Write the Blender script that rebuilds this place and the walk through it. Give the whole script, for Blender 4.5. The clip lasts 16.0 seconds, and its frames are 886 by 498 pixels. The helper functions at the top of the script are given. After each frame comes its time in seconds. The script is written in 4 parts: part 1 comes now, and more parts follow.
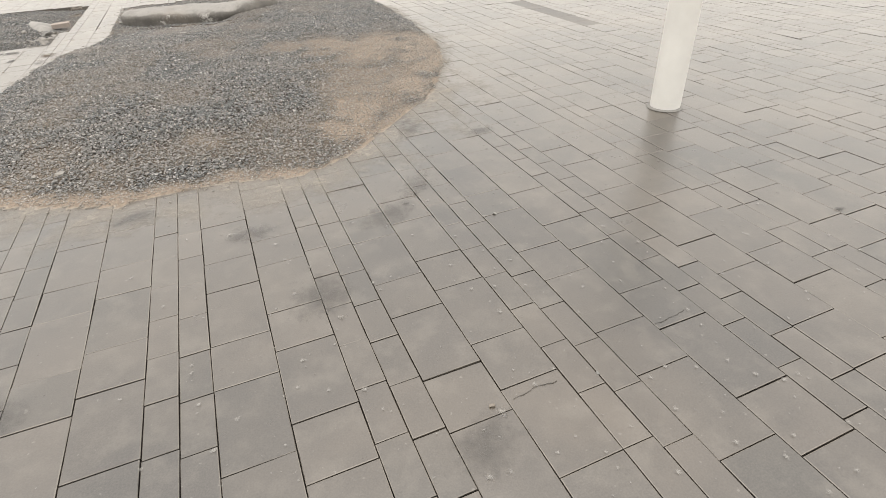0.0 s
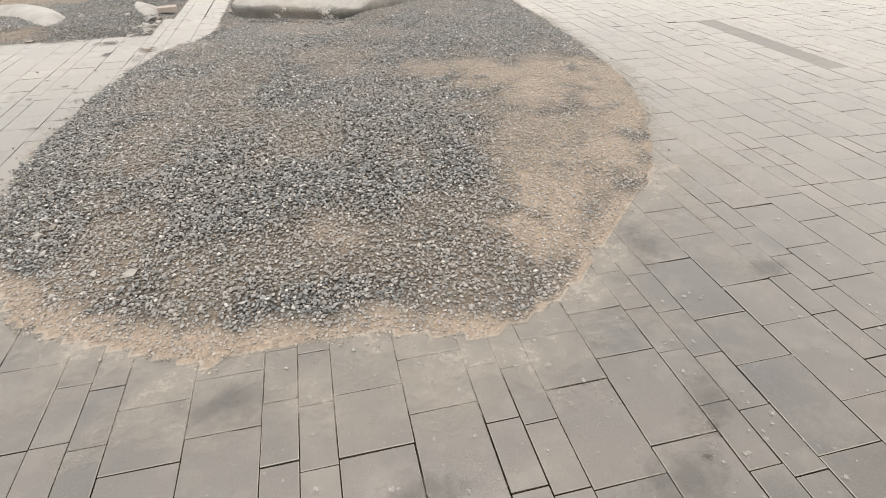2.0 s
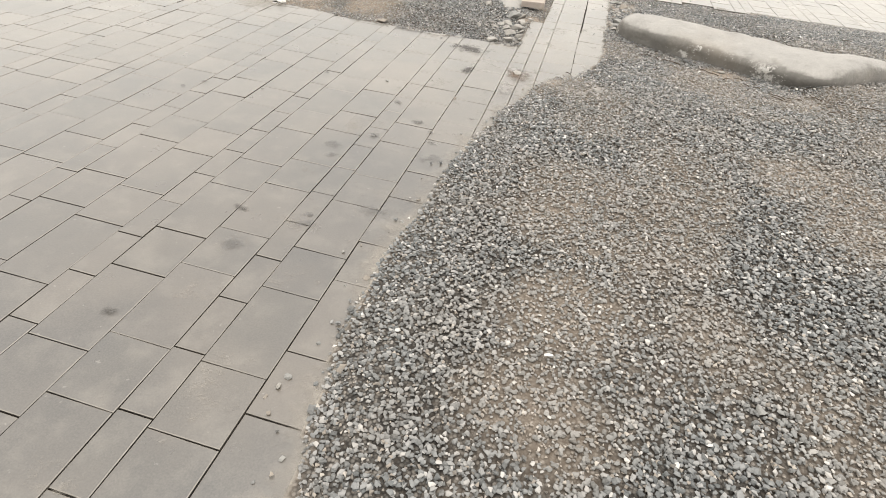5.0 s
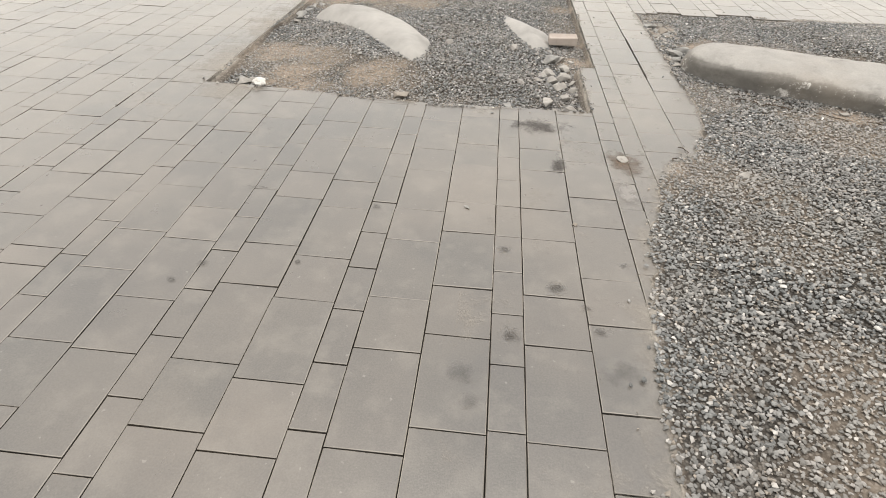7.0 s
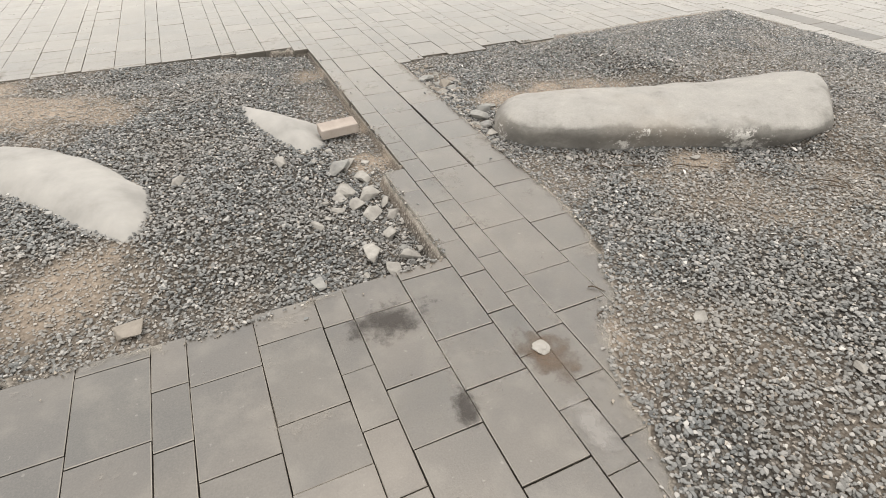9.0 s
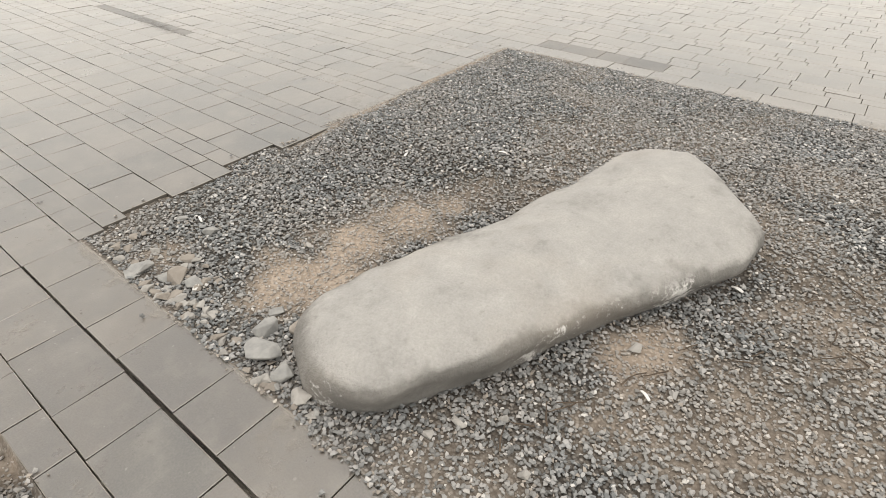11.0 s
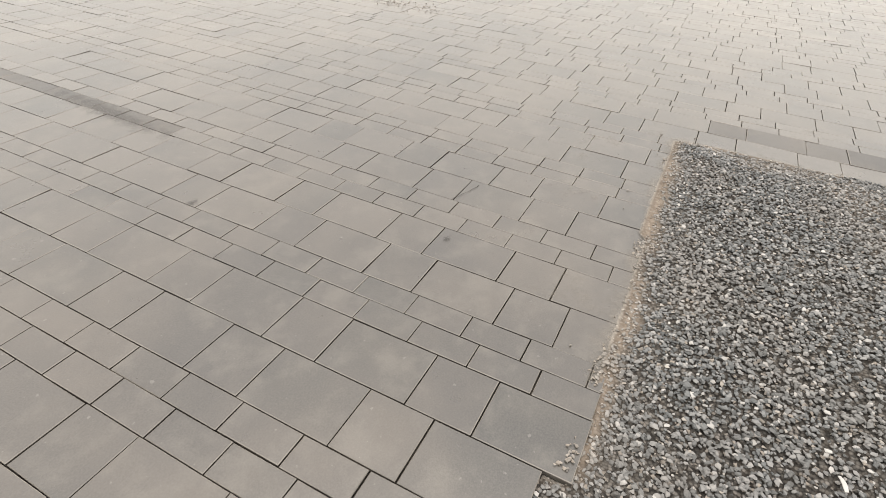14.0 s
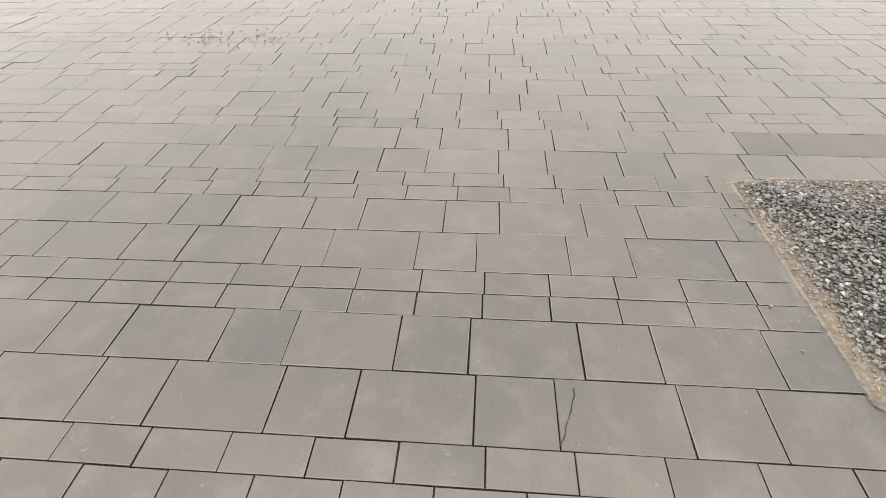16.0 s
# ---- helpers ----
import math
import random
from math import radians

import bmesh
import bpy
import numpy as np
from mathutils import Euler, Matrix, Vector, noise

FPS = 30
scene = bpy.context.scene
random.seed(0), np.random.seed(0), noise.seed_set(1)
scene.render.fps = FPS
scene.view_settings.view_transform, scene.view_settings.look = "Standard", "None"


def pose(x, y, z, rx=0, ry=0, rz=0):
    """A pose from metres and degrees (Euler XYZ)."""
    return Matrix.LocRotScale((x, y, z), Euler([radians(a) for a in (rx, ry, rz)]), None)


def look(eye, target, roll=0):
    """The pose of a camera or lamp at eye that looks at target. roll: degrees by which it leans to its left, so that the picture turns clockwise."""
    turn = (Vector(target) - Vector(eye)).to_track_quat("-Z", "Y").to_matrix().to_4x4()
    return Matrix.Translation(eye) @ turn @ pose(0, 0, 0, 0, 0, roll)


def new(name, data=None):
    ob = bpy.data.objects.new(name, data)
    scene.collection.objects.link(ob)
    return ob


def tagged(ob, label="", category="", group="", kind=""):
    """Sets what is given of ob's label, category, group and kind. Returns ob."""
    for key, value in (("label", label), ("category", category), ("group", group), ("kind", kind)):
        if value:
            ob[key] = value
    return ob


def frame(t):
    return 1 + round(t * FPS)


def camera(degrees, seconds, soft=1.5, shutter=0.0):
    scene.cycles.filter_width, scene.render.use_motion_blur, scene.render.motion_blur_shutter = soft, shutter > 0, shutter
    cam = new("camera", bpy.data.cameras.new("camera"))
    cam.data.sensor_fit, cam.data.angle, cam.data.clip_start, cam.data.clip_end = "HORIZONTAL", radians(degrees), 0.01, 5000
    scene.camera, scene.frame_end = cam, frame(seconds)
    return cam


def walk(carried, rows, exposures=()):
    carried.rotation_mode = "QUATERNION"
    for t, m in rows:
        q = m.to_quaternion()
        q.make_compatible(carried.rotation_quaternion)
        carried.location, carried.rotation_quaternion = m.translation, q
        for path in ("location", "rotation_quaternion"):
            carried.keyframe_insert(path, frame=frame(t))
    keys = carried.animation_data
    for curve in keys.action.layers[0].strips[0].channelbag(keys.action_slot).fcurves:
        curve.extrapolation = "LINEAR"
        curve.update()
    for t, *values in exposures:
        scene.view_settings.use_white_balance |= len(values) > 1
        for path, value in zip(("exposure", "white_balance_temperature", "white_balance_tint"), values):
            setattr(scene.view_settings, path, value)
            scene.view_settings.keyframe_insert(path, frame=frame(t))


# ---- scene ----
cam = camera(80.0, 16.0, soft=0.6)
PATH = [
    (0, (2.013, 0.883, 1.505), (2.609, 2.418, 0.369), -3.1),
    (0.5, (1.955, 1.342, 1.519), (2.554, 2.917, 0.442), -3.1),
    (1, (1.897, 1.804, 1.467), (2.477, 3.378, 0.379), -0.1),
    (1.5, (1.878, 2.293, 1.484), (2.28, 3.886, 0.344), 0.4),
    (2, (1.787, 2.69, 1.479), (2.153, 4.275, 0.315), -0.7),
    (2.5, (1.683, 3.073, 1.482), (2.045, 4.66, 0.321), 0.2),
    (3, (1.602, 3.504, 1.494), (1.793, 5.123, 0.335), 0.3),
    (3.5, (1.451, 3.853, 1.468), (1.634, 5.466, 0.299), 1.0),
    (4, (1.083, 4.239, 1.467), (1.111, 5.857, 0.293), 4.3),
    (4.5, (0.734, 4.636, 1.444), (0.415, 6.154, 0.181), 7.3),
    (5, (0.477, 4.959, 1.456), (0.168, 6.48, 0.194), 6.2),
    (5.2, (0.321, 5.081, 1.46), (0.103, 6.621, 0.203), 6.0),
    (7.3, (-0.813, 6.556, 1.432), (-0.923, 8.111, 0.179), 1.7),
    (7.5, (-0.894, 6.777, 1.448), (-0.991, 8.333, 0.195), 1.3),
    (8, (-0.961, 7.147, 1.461), (-0.919, 8.717, 0.223), 0.4),
    (8.5, (-0.935, 7.499, 1.496), (-0.508, 9.023, 0.273), 0.6),
    (9, (-0.757, 7.915, 1.454), (-0.111, 9.361, 0.232), -0.4),
    (9.2, (-0.691, 8.059, 1.439), (0.172, 9.394, 0.225), 4.1),
    (11.3, (0.32, 9.832, 1.447), (1.591, 10.796, 0.241), 0.7),
    (11.5, (0.384, 10.024, 1.419), (1.656, 10.979, 0.208), 1.0),
    (12, (0.564, 10.536, 1.443), (1.701, 11.656, 0.237), 1.3),
    (12.5, (0.631, 10.98, 1.428), (1.741, 12.12, 0.215), 1.9),
    (13, (0.703, 11.439, 1.418), (1.823, 12.548, 0.187), 2.5),
    (13.5, (0.831, 11.851, 1.449), (1.975, 12.971, 0.251), 1.4),
    (14, (1.007, 12.168, 1.43), (2.452, 12.845, 0.225), 3.6),
    (14.5, (1.21, 12.436, 1.402), (2.705, 12.935, 0.171), 0.1),
    (15, (1.56, 12.831, 1.464), (3.043, 13.252, 0.189), -0.4),
    (15.5, (1.942, 13.109, 1.415), (3.45, 13.38, 0.129), 1.3),
    (16, (2.333, 13.355, 1.332), (3.88, 13.5, 0.072), -1.5),
]
walk(cam, [(t, look(eye, target, roll)) for t, eye, target, roll in PATH], [(t, stops, 7030, tint) for t, stops, tint in (
    (0, 1.0, 12), (2, 1.18, 12.5), (3.5, 1.30, 12), (5, 1.32, 11), (7.5, 1.15, 11.5), (9, 1.15, 11), (11.5, 1.06, 11), (12.5, 1.12, 11.5), (14, 1.04, 12.5), (16, 1.10, 13))])

# ---- overcast daylight ----
world = bpy.data.worlds.new("overcast_sky")
scene.world = world
world.use_nodes = True
wn, wl = world.node_tree.nodes, world.node_tree.links
sky = wn.new("ShaderNodeTexSky")
sky.sky_type = "NISHITA"
sky.sun_disc = False
sky.sun_elevation, sky.sun_rotation = radians(88), radians(0)
sky.dust_density, sky.air_density = 0.1, 2.6
grey = wn.new("ShaderNodeHueSaturation")
grey.inputs["Saturation"].default_value = 0.12
wl.new(sky.outputs[0], grey.inputs["Color"])
wl.new(grey.outputs[0], wn["Background"].inputs["Color"])
wn["Background"].inputs["Strength"].default_value = 0.15
sun = new("sun", bpy.data.lights.new("sun", "SUN"))
sun.data.energy, sun.data.angle, sun.data.color = 0.6, radians(40), (1.0, 0.95, 0.88)
sun.matrix_world = look((0, 0.7, 20), (0, 0, 0))


# ---- materials ----
def material(name, rough=0.85, spec=0.4):
    m = bpy.data.materials.new(name)
    m.use_nodes = True
    n, l = m.node_tree.nodes, m.node_tree.links
    b = n["Principled BSDF"]
    b.inputs["Roughness"].default_value = rough
    b.inputs["Specular IOR Level"].default_value = spec
    return m, n, l, b


def noise_of(n, l, vec, scale, detail=4.0, rough=0.55):
    t = n.new("ShaderNodeTexNoise")
    t.inputs["Scale"].default_value, t.inputs["Detail"].default_value, t.inputs["Roughness"].default_value = scale, detail, rough
    l.new(vec, t.inputs["Vector"])
    return t.outputs["Fac"]


def ramp_of(n, l, fac, stops, interp="LINEAR"):
    r = n.new("ShaderNodeValToRGB")
    r.color_ramp.interpolation = interp
    while len(r.color_ramp.elements) < len(stops):
        r.color_ramp.elements.new(0.5)
    for e, (p, c) in zip(r.color_ramp.elements, stops):
        e.position, e.color = p, (*c, 1)
    l.new(fac, r.inputs[0])
    return r.outputs[0]


def mix_of(n, l, fac, a, b, kind="MIX"):
    m = n.new("ShaderNodeMix")
    m.data_type, m.blend_type = "RGBA", kind
    for sock, v in ((m.inputs[0], fac), (m.inputs[6], a), (m.inputs[7], b)):
        if isinstance(v, (int, float)):
            sock.default_value = v
        elif isinstance(v, tuple):
            sock.default_value = (*v, 1)
        else:
            l.new(v, sock)
    return m.outputs[2]


def math_of(n, l, op, a, b=0.0):
    m = n.new("ShaderNodeMath")
    m.operation = op
    for sock, v in zip(m.inputs, (a, b)):
        if isinstance(v, (int, float)):
            sock.default_value = v
        else:
            l.new(v, sock)
    return m.outputs[0]


def range_of(n, l, v, lo, hi):
    m = n.new("ShaderNodeMapRange")
    m.inputs[1].default_value, m.inputs[2].default_value = lo, hi
    l.new(v, m.inputs[0])
    return m.outputs[0]


def bump_of(n, l, b, height, strength, dist):
    u = n.new("ShaderNodeBump")
    u.inputs["Strength"].default_value, u.inputs["Distance"].default_value = strength, dist
    l.new(height, u.inputs["Height"])
    l.new(u.outputs[0], b.inputs["Normal"])


def place_of(n):
    return n.new("ShaderNodeNewGeometry").outputs["Position"]


def random_of(n, l):
    """One number for each paver or pebble, whether it is an object or an island of a joined mesh."""
    a = n.new("ShaderNodeObjectInfo").outputs["Random"]
    b = n.new("ShaderNodeNewGeometry").outputs["Random Per Island"]
    return math_of(n, l, "FRACT", math_of(n, l, "ADD", a, b))


def paver_material(name, tones, smudge, gloss=1.0, rough=0.21):
    m, n, l, b = material(name, 0.4, gloss)
    p = place_of(n)
    each = random_of(n, l)
    base = ramp_of(n, l, each, tones)
    shifted = n.new("ShaderNodeVectorMath")
    shifted.operation = "MULTIPLY_ADD"
    shifted.inputs[1].default_value = (1, 1, 1)
    l.new(p, shifted.inputs[0])
    l.new(math_of(n, l, "MULTIPLY", each, 9.0), shifted.inputs[2])
    own = shifted.outputs[0]
    big = noise_of(n, l, p, 0.8, 5, 0.6)
    mid = noise_of(n, l, own, 6.5, 6, 0.62)
    cloud = noise_of(n, l, own, 3.2, 6, 0.62)
    wide = noise_of(n, l, p, 1.7, 6, 0.68)
    fine = noise_of(n, l, p, 160, 3, 0.6)
    c = mix_of(n, l, math_of(n, l, "MULTIPLY", range_of(n, l, big, 0.38, 0.66), 0.34), base, (0.17, 0.140, 0.107))
    c = mix_of(n, l, math_of(n, l, "MULTIPLY", range_of(n, l, cloud, 0.50, 0.70), smudge), c, (0.024, 0.022, 0.019))
    c = mix_of(n, l, math_of(n, l, "MULTIPLY", range_of(n, l, wide, 0.54, 0.72), 0.34), c, (0.022, 0.021, 0.019))
    c = mix_of(n, l, math_of(n, l, "MULTIPLY", range_of(n, l, mid, 0.50, 0.68), 0.34), c, (0.155, 0.140, 0.117))
    c = mix_of(n, l, math_of(n, l, "MULTIPLY", range_of(n, l, fine, 0.35, 0.75), 0.20), c, (0.21, 0.188, 0.165))
    chip = noise_of(n, l, p, 38, 2, 0.5)
    c = mix_of(n, l, math_of(n, l, "MULTIPLY", range_of(n, l, chip, 0.71, 0.75), 0.25), c, (0.32, 0.30, 0.275))
    up = n.new("ShaderNodeSeparateXYZ")
    l.new(n.new("ShaderNodeNewGeometry").outputs["Normal"], up.inputs[0])
    worn = math_of(n, l, "MULTIPLY", math_of(n, l, "SUBTRACT", 1.0, range_of(n, l, up.outputs[2], 0.85, 0.97)), range_of(n, l, up.outputs[2], 0.3, 0.5))
    c = mix_of(n, l, math_of(n, l, "MULTIPLY", math_of(n, l, "MULTIPLY", worn, range_of(n, l, wide, 0.3, 0.6)), 0.75), c, (0.26, 0.235, 0.205))
    l.new(c, b.inputs["Base Color"])
    r = n.new("ShaderNodeMapRange")
    r.inputs[3].default_value, r.inputs[4].default_value = rough, rough + 0.2
    l.new(mid, r.inputs[0])
    l.new(r.outputs[0], b.inputs["Roughness"])
    bump_of(n, l, b, fine, 0.25, 0.002)
    return m


PAVER = paver_material("concrete_paver", [(0.0, (0.042, 0.040, 0.035)), (0.4, (0.053, 0.048, 0.042)), (0.75, (0.059, 0.053, 0.045)), (0.94, (0.074, 0.065, 0.055)), (1.0, (0.038, 0.036, 0.033))], 0.30)
DARK_PAVER = paver_material("dark_paver", [(0.0, (0.034, 0.033, 0.032)), (1.0, (0.058, 0.056, 0.053))], 0.4, 0.72, 0.36)


def plain(name, stops, scale, rough=0.9, spec=0.3, bump=0.4, dist=0.006, fine=90):
    m, n, l, b = material(name, rough, spec)
    p = place_of(n)
    c = ramp_of(n, l, noise_of(n, l, p, scale, 8, 0.62), stops)
    f = noise_of(n, l, p, fine, 4, 0.6)
    c = mix_of(n, l, math_of(n, l, "MULTIPLY", range_of(n, l, f, 0.3, 0.8), 0.3), c, (0.5, 0.47, 0.43), "OVERLAY")
    l.new(c, b.inputs["Base Color"])
    bump_of(n, l, b, f, bump, dist)
    return m


JOINT = plain("joint_dirt", [(0.36, (0.018, 0.016, 0.014)), (0.55, (0.045, 0.040, 0.034)), (0.68, (0.14, 0.122, 0.100))], 3.2)
EARTH = plain("packed_earth", [(0.3, (0.20, 0.16, 0.12)), (0.7, (0.30, 0.25, 0.19))], 2)
BOULDER = plain("pale_boulder", [(0.34, (0.225, 0.219, 0.208)), (0.5, (0.272, 0.265, 0.252)), (0.7, (0.315, 0.306, 0.290))], 4.5, 0.85, 0.3, 0.12, 0.003, 90)
RUBBLE = plain("concrete_rubble", [(0.3, (0.185, 0.176, 0.162)), (0.6, (0.285, 0.273, 0.253)), (0.8, (0.40, 0.384, 0.360))], 14, 0.9, 0.3, 0.5, 0.004, 150)
GREY_ROCK = plain("grey_rock", [(0.3, (0.16, 0.16, 0.155)), (0.7, (0.27, 0.265, 0.25))], 16, 0.85, 0.35, 0.5, 0.004, 150)
TAN_ROCK = plain("tan_rock", [(0.3, (0.165, 0.145, 0.124)), (0.7, (0.25, 0.226, 0.198))], 16, 0.9, 0.3, 0.5, 0.004, 150)
PAINT = plain("white_pole_paint", [(0.3, (0.60, 0.595, 0.575)), (0.7, (0.68, 0.675, 0.65))], 3, 0.4, 0.5, 0.05, 0.002, 60)
LOOSE = plain("loose_paver_concrete", [(0.3, (0.245, 0.206, 0.182)), (0.7, (0.345, 0.305, 0.274))], 9, 0.9, 0.3, 0.4, 0.003, 120)
PAPER = plain("white_plastic", [(0.3, (0.38, 0.37, 0.35)), (0.7, (0.52, 0.51, 0.49))], 20, 0.5, 0.4, 0.3, 0.003, 60)
TWIG = plain("dry_wood", [(0.3, (0.035, 0.026, 0.020)), (0.7, (0.10, 0.076, 0.055))], 30)


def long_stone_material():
    """Grey-brown stone with chalk flakes, paler on the faces that look up."""
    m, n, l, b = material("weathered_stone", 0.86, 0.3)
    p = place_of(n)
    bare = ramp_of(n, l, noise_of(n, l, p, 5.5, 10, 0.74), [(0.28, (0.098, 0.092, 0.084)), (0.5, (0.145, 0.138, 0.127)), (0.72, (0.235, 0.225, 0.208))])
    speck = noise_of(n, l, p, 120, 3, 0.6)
    dust_pale = ramp_of(n, l, noise_of(n, l, p, 4.5, 10, 0.76), [(0.30, (0.205, 0.197, 0.183)), (0.46, (0.275, 0.266, 0.250)), (0.58, (0.305, 0.294, 0.274)), (0.72, (0.36, 0.347, 0.325))])
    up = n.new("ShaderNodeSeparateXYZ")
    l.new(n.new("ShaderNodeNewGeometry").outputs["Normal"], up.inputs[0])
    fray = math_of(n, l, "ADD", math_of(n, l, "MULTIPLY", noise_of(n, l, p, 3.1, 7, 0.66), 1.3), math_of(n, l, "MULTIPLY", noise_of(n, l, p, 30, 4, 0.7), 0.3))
    upward = math_of(n, l, "ADD", up.outputs[2], math_of(n, l, "SUBTRACT", fray, 0.80))
    # darker tone on steep faces, paler on upward ones, with a frayed border
    c = mix_of(n, l, range_of(n, l, upward, 0.62, 0.88), bare, dust_pale)
    tan = noise_of(n, l, p, 1.5, 4, 0.6)
    c = mix_of(n, l, math_of(n, l, "MULTIPLY", range_of(n, l, tan, 0.50, 0.72), 0.35), c, (0.27, 0.228, 0.182))
    c = mix_of(n, l, math_of(n, l, "MULTIPLY", range_of(n, l, speck, 0.35, 0.7), 0.30), c, (0.15, 0.142, 0.130))
    pit = noise_of(n, l, p, 24, 2, 0.5)
    c = mix_of(n, l, math_of(n, l, "MULTIPLY", range_of(n, l, pit, 0.68, 0.78), 0.3), c, (0.10, 0.092, 0.082))
    flake = math_of(n, l, "ADD", noise_of(n, l, p, 20, 8, 0.78), math_of(n, l, "MULTIPLY", noise_of(n, l, p, 2.4, 2, 0.5), 0.75))
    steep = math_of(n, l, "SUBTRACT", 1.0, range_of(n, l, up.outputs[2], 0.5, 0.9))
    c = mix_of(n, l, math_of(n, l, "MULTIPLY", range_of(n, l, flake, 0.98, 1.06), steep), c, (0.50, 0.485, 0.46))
    l.new(c, b.inputs["Base Color"])
    h = math_of(n, l, "ADD", math_of(n, l, "MULTIPLY", noise_of(n, l, p, 22, 5), 0.8), math_of(n, l, "MULTIPLY", speck, 0.5))
    bump_of(n, l, b, h, 0.9, 0.012)
    return m


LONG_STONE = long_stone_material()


def pebble_material(name, tones, spec=0.45):
    m, n, l, b = material(name, 0.58, spec)
    p = place_of(n)
    c = ramp_of(n, l, random_of(n, l), tones)
    dusty = n.new("ShaderNodeAttribute")
    dusty.attribute_name = "dusty"
    dust_pale = noise_of(n, l, p, 2.2, 5, 0.6)
    c = mix_of(n, l, math_of(n, l, "MULTIPLY", range_of(n, l, dust_pale, 0.45, 0.68), 0.3), c, (0.25, 0.216, 0.184))
    c = mix_of(n, l, math_of(n, l, "MULTIPLY", dusty.outputs["Fac"], 0.6), c, (0.275, 0.238, 0.198))
    l.new(mix_of(n, l, math_of(n, l, "MULTIPLY", range_of(n, l, noise_of(n, l, p, 220, 2), 0.3, 0.9), 0.3), c, (0.27, 0.26, 0.243)), b.inputs["Base Color"])
    return m


GRAVEL = pebble_material("crushed_gravel", [(0.0, (0.034, 0.038, 0.039)), (0.3, (0.088, 0.094, 0.095)), (0.65, (0.155, 0.160, 0.159)), (0.88, (0.230, 0.227, 0.220)), (0.97, (0.325, 0.313, 0.296)), (1.0, (0.49, 0.475, 0.45))], 0.5)
GRIT = pebble_material("tan_grit", [(0.0, (0.075, 0.067, 0.058)), (0.35, (0.165, 0.143, 0.120)), (0.8, (0.255, 0.220, 0.182)), (1.0, (0.42, 0.39, 0.35))])


def bed_material():
    """Dirt between the pebbles: tan where sand lies, grey with painted gap shade where gravel does, thinning out over
    the pavers.
    """
    m, n, l, b = material("bed_dirt", 0.95, 0.2)
    p = place_of(n)
    s = n.new("ShaderNodeAttribute")
    s.attribute_name = "sand"
    cov = n.new("ShaderNodeAttribute")
    cov.attribute_name = "cover"
    f = noise_of(n, l, p, 60, 6, 0.7)
    tan = ramp_of(n, l, noise_of(n, l, p, 4, 6, 0.6), [(0.3, (0.205, 0.161, 0.124)), (0.7, (0.305, 0.246, 0.192))])
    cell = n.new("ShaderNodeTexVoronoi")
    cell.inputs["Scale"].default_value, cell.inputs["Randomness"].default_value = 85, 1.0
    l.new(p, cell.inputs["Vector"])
    pick = n.new("ShaderNodeSeparateColor")
    l.new(cell.outputs["Color"], pick.inputs[0])
    gapped_dirt = ramp_of(n, l, pick.outputs[0], [(0.0, (0.045, 0.043, 0.040)), (0.5, (0.100, 0.094, 0.085)), (0.9, (0.175, 0.162, 0.146)), (1.0, (0.27, 0.25, 0.23))])
    # gaps between the painted pebbles: their shade is mixed into the colour
    gapped_dirt = mix_of(n, l, range_of(n, l, cell.outputs["Distance"], 0.3, 0.75), gapped_dirt, (0.022, 0.020, 0.018))
    tan = mix_of(n, l, 0.42, tan, ramp_of(n, l, pick.outputs[1], [(0.0, (0.10, 0.085, 0.07)), (0.5, (0.235, 0.190, 0.149)), (1.0, (0.36, 0.315, 0.265))]))
    c = mix_of(n, l, s.outputs["Fac"], gapped_dirt, tan)
    c = mix_of(n, l, math_of(n, l, "MULTIPLY", range_of(n, l, f, 0.45, 0.75), 0.45), c, (0.13, 0.106, 0.085))
    c = mix_of(n, l, range_of(n, l, cov.outputs["Fac"], 0.46, 0.9), mix_of(n, l, range_of(n, l, f, 0.3, 0.7), (0.26, 0.238, 0.208), (0.36, 0.333, 0.294)), c)
    l.new(c, b.inputs["Base Color"])
    rough_of = mix_of(n, l, s.outputs["Fac"], math_of(n, l, "SUBTRACT", 1.0, cell.outputs["Distance"]), f)
    bump_of(n, l, b, rough_of, 0.55, 0.008)
    t = n.new("ShaderNodeBsdfTransparent")
    mixer = n.new("ShaderNodeMixShader")
    fray = math_of(n, l, "ADD", math_of(n, l, "MULTIPLY", math_of(n, l, "ADD", noise_of(n, l, p, 20, 8, 0.82), math_of(n, l, "MULTIPLY", noise_of(n, l, p, 3.2, 3, 0.6), 1.1)), 1.2), -1.2)
    film = math_of(n, l, "ADD", 0.72, math_of(n, l, "MULTIPLY", range_of(n, l, cov.outputs["Fac"], 0.5, 0.6), 0.28))
    l.new(math_of(n, l, "MULTIPLY", range_of(n, l, math_of(n, l, "ADD", cov.outputs["Fac"], fray), 0.22, 0.80), film), mixer.inputs[0])
    l.new(t.outputs[0], mixer.inputs[1])
    l.new(b.outputs[0], mixer.inputs[2])
    l.new(mixer.outputs[0], n["Material Output"].inputs[0])
    return m


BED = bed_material()


